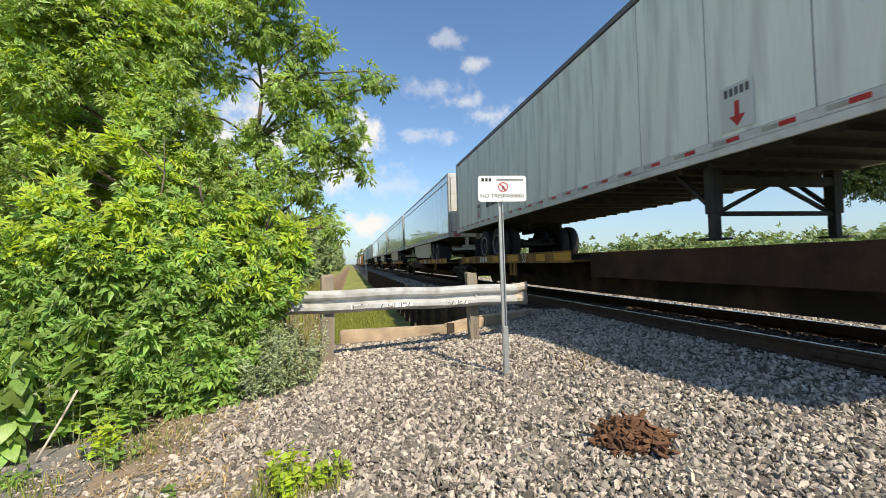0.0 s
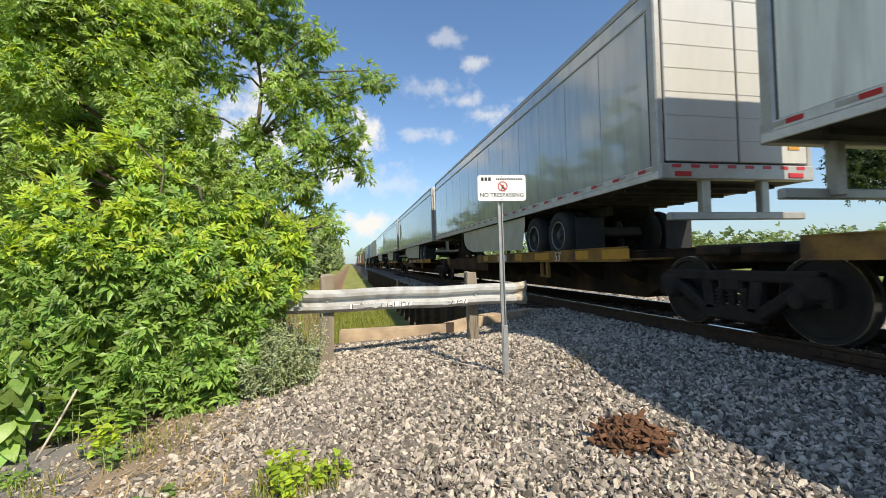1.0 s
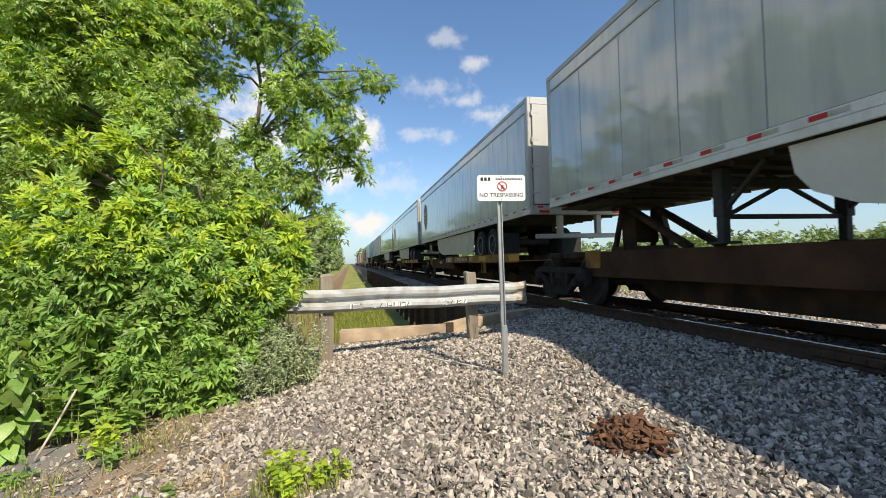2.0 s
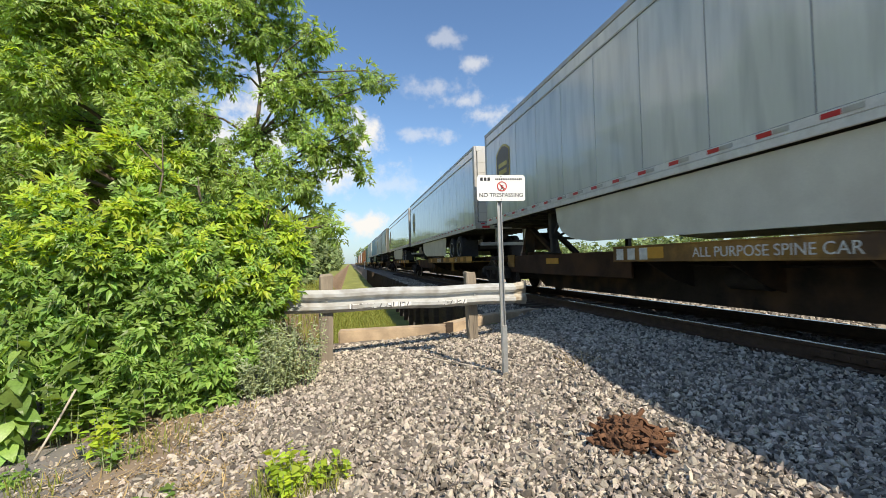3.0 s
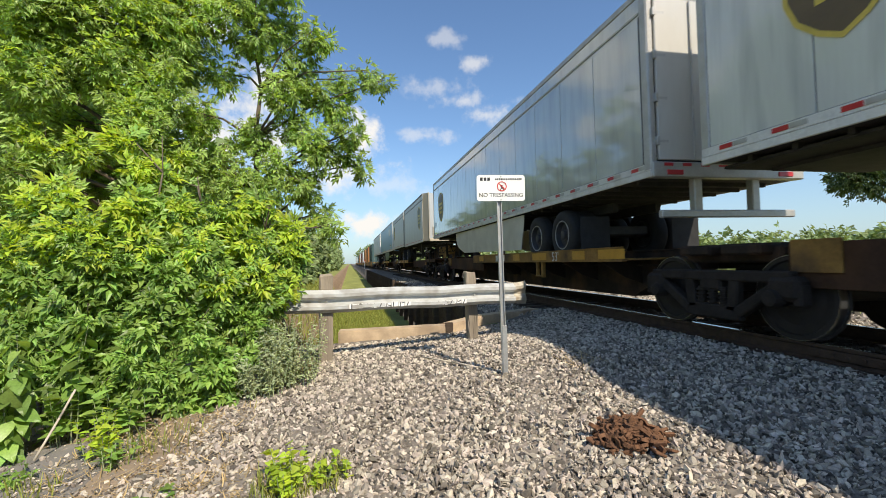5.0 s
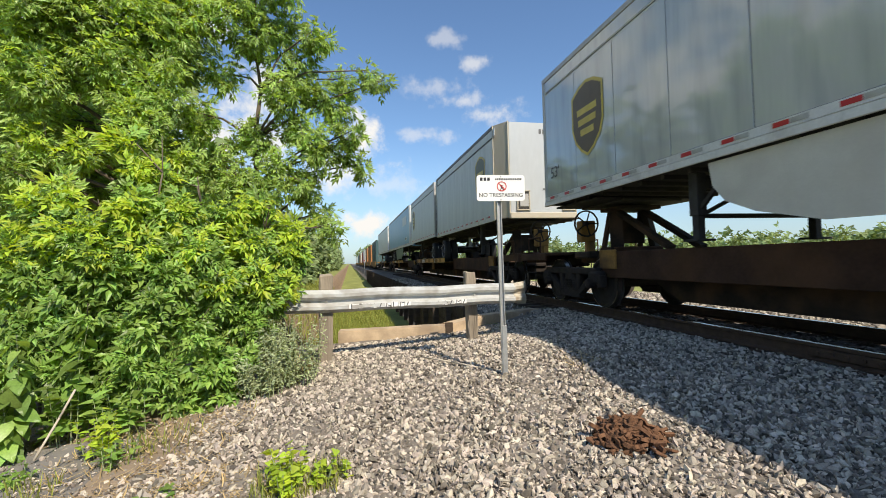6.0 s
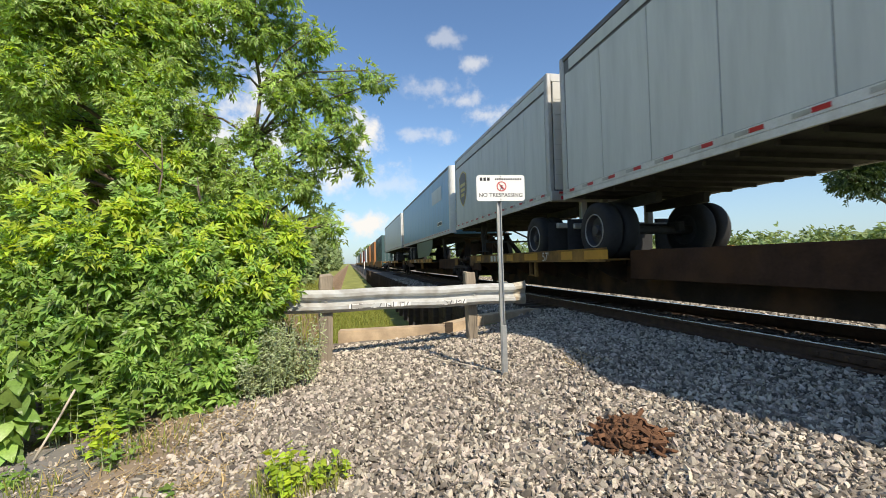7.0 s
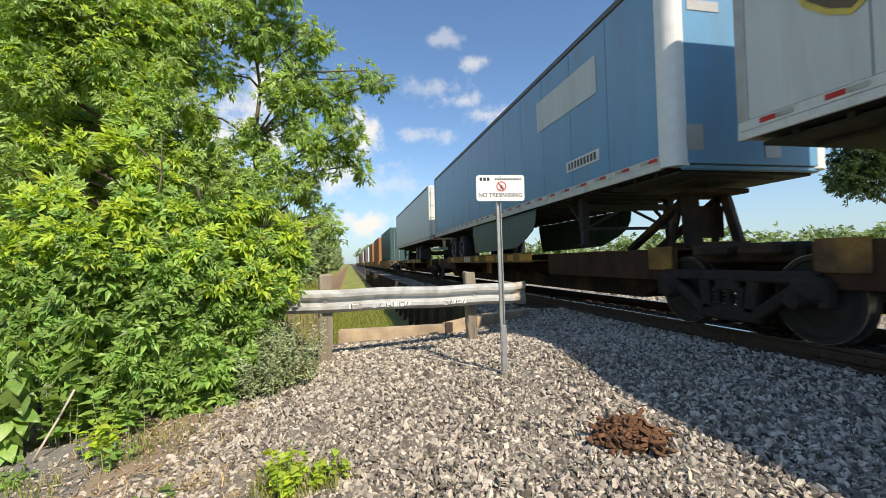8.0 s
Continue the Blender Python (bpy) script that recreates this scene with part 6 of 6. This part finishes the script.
plant("weed", (-0.72, 5.5), 70, 0.78, (0.062, 0.026, 34), "grey-green weed clump beside the guard rail post", M["leaf_grey"], 71, 0.30)
plant("weed", (-0.95, 5.15), 44, 0.55, (0.06, 0.026, 26), "grey-green weed clump under the saplings", M["leaf_grey"], 72, 0.25)
plant("weed", (-0.33, 2.93), 18, 0.25, (0.055, 0.05, 9), "small bright green weed growing through gravel", M["leaf_young"], 73, 0.17)
plant("weed", (-0.12, 2.98), 6, 0.17, (0.05, 0.045, 6), "small bright green weed growing through gravel", M["leaf_young"], 74, 0.1)
plant("weed", (-1.95, 4.05), 9, 0.36, (0.07, 0.05, 11), "bright green weed in dry straw", M["leaf_young"], 75, 0.14)
plant("weed", (-1.2, 3.1), 5, 0.08, (0.05, 0.04, 5), "low green weed in straw", M["leaf"], 82, 0.1)
plant("weed", (-1.75, 3.75), 8, 0.2, (0.07, 0.04, 8), "bright green weed in dry straw", M["leaf"], 76, 0.12)
plant("weed", (-2.35, 3.75), 8, 0.14, (0.08, 0.03, 7), "low green weed at the asphalt edge", M["leaf"], 77, 0.12)
plant("broadleaf_weed", (-2.72, 4.45), 9, 1.0, (0.18, 0.13, 10), "tall broad-leaved weed among the saplings", M["leaf"], 78, 0.3)
plant("broadleaf_weed", (-2.42, 4.45), 7, 0.62, (0.13, 0.095, 10), "tall broad-leaved weed among the saplings", M["leaf"], 79, 0.22)
plant("broadleaf_weed", (-1.95, 4.55), 9, 0.45, (0.14, 0.06, 9), "low broad-leaved weed under the saplings", M["leaf"], 80, 0.3)
plant("broadleaf_weed", (-2.85, 4.3), 9, 0.85, (0.19, 0.14, 8), "tall broad-leaved weed among the saplings", M["leaf"], 81, 0.2)


def stick(points, r, label):
    bm = bmesh.new()
    for a, b in zip(points, points[1:]):
        add_tube(bm, a, b, r, r * 0.85, 7)
    tagged(mesh_object("dead_stick", bm, M["twig"], True), label, "stick", "dead sticks by the saplings")


stick([(-2.42, 4.05, -0.52), (-2.33, 4.2, -0.25), (-2.26, 4.28, -0.05)], 0.010, "pale dead stick leaning in the weeds")
stick([(-2.75, 4.3, -0.55), (-2.6, 4.4, -0.30), (-2.3, 4.5, -0.05)], 0.009, "pale dead stick leaning in the weeds")
stick([(-2.2, 3.55, -0.545), (-1.9, 3.6, -0.53), (-1.75, 3.62, -0.53)], 0.007, "pale dry stick lying on the dirt")
stick([(1.62, 4.70, -0.33), (1.45, 5.0, -0.31), (1.2, 5.35, -0.30), (0.9, 5.7, -0.29)], 0.010, "thin dark stick lying on the gravel")


def make_scrap():
    """A heap of rusted rail anchors and spikes."""
    rng = random.Random(17)
    cx, cy = 1.885, 2.79
    g = float(ground_z(cx, cy))
    t = thing("scrap_heap", (cx, cy, g), "heap of rusted rail anchors and spikes on gravel", "scrap heap")
    # bent anchor, straight spike, flat clip
    bm = bmesh.new()
    n = 7
    pts = [(0.055 * math.cos(radians(200 - 220 * i / n)), 0.045 * math.sin(radians(200 - 220 * i / n))) for i in range(n + 1)]
    pts.append((pts[-1][0] + 0.06, pts[-1][1] - 0.03))
    rings = []
    for i, (x, y) in enumerate(pts):
        u, w = Vector(pts[max(i - 1, 0)]), Vector(pts[min(i + 1, len(pts) - 1)])
        n2 = Vector((-(w - u).y, (w - u).x)).normalized() * 0.009
        rings.append([bm.verts.new((x + k * n2.x, y + k * n2.y, h)) for k, h in ((-1, -0.012), (1, -0.012), (1, 0.012), (-1, 0.012))])
    for r0, r1 in zip(rings, rings[1:]):
        for k in range(4):
            bm.faces.new((r0[k], r0[(k + 1) % 4], r1[(k + 1) % 4], r1[k]))
    bm.faces.new(rings[0]), bm.faces.new(rings[-1])
    bmesh.ops.recalc_face_normals(bm, faces=bm.faces)
    anchor = mesh_of("rail_anchor", bm, M["rust"])
    bm = bmesh.new()
    add_bar(bm, (-0.08, 0, 0), (0.07, 0, 0), 0.016, 0.016, 0.002)
    add_box(bm, (0.078, 0.006, 0), (0.018, 0.036, 0.03), 0.004)
    spike = mesh_of("spike", bm, M["rust"])
    bm = bmesh.new()
    add_bar(bm, (-0.06, 0, 0), (0.04, 0, 0), 0.012, 0.045, 0.003)
    add_bar(bm, (0.04, 0, 0), (0.065, 0, 0.035), 0.012, 0.045, 0.003)
    clip = mesh_of("rail_clip", bm, M["rust"])
    for i in range(190):
        r = 0.195 * math.sqrt(rng.random())
        a = rng.uniform(0, 2 * math.pi)
        h = 0.015 + 0.15 * (1 - (r / 0.21) ** 2) * rng.uniform(0.25, 1)
        me, nm = rng.choice([(anchor, "rail_anchor"), (anchor, "rail_anchor"), (spike, "spike"), (clip, "rail_clip")])
        k = rng.uniform(0.8, 1.15)
        share(nm, me, t, (r * math.cos(a) * 1.05, r * math.sin(a), h), (rng.uniform(-0.6, 0.6), rng.uniform(-0.6, 0.6), rng.uniform(0, 6.28)), (k, k, k))
    for x, y, rz in ((0.03, -0.25, 1.2), (0.09, -0.23, 1.9), (-0.24, 0.02, 0.5), (0.25, 0.06, 2.5)):
        share("rail_clip", clip, t, (x, y, 0.03), (0.4, 0.2, rz), (1.5, 1.5, 1.5))


make_scrap()

# ---- marker post down the line ----
mp = thing("marker_post", (3.1, 95.0, float(ground_z(3.1, 95.0))), "white marker post beside the track", "marker post")
part("post", boxes(((0, 0, 0.8), (0.16, 0.1, 1.9)), bevel=0.02), M["sign_white"], mp)
part("cap", boxes(((0, 0, 1.72), (0.22, 0.14, 0.22)), bevel=0.02), M["red_mark"], mp, "red cap")

# ---- what moves ----


def motions():
    # seconds, and metres by which the train runs ahead of its mean speed
    ahead = [(0.0, -0.25), (0.25, -0.30), (0.5, -0.30), (0.75, -0.07), (1.0, 0.15), (1.25, 0.12), (1.5, 0.08), (2.0, 0.02), (2.5, -0.03), (3.0, -0.06),
             (3.25, 0.0), (3.5, 0.06), (3.75, 0.03), (4.0, 0.0), (5.0, 0.0), (6.0, -0.02), (6.5, 0.03), (7.0, -0.03), (7.5, -0.01), (8.0, 0.03)]
    for ob, s, rz in TRAIN:
        walk(ob, [(t, pose(TRACK_X, s - SPEED * t - d, 0, 0, 0, rz)) for t, d in ahead])
    spin = math.degrees(SPEED / 0.459)
    for ws, y in WHEELS:
        if -20 < ws.parent.location.y < 128:
            walk(ws, [(i / 30, pose(0, y, 0.459, (spin * i / 30) % 360)) for i in range(0, 241)])


motions()
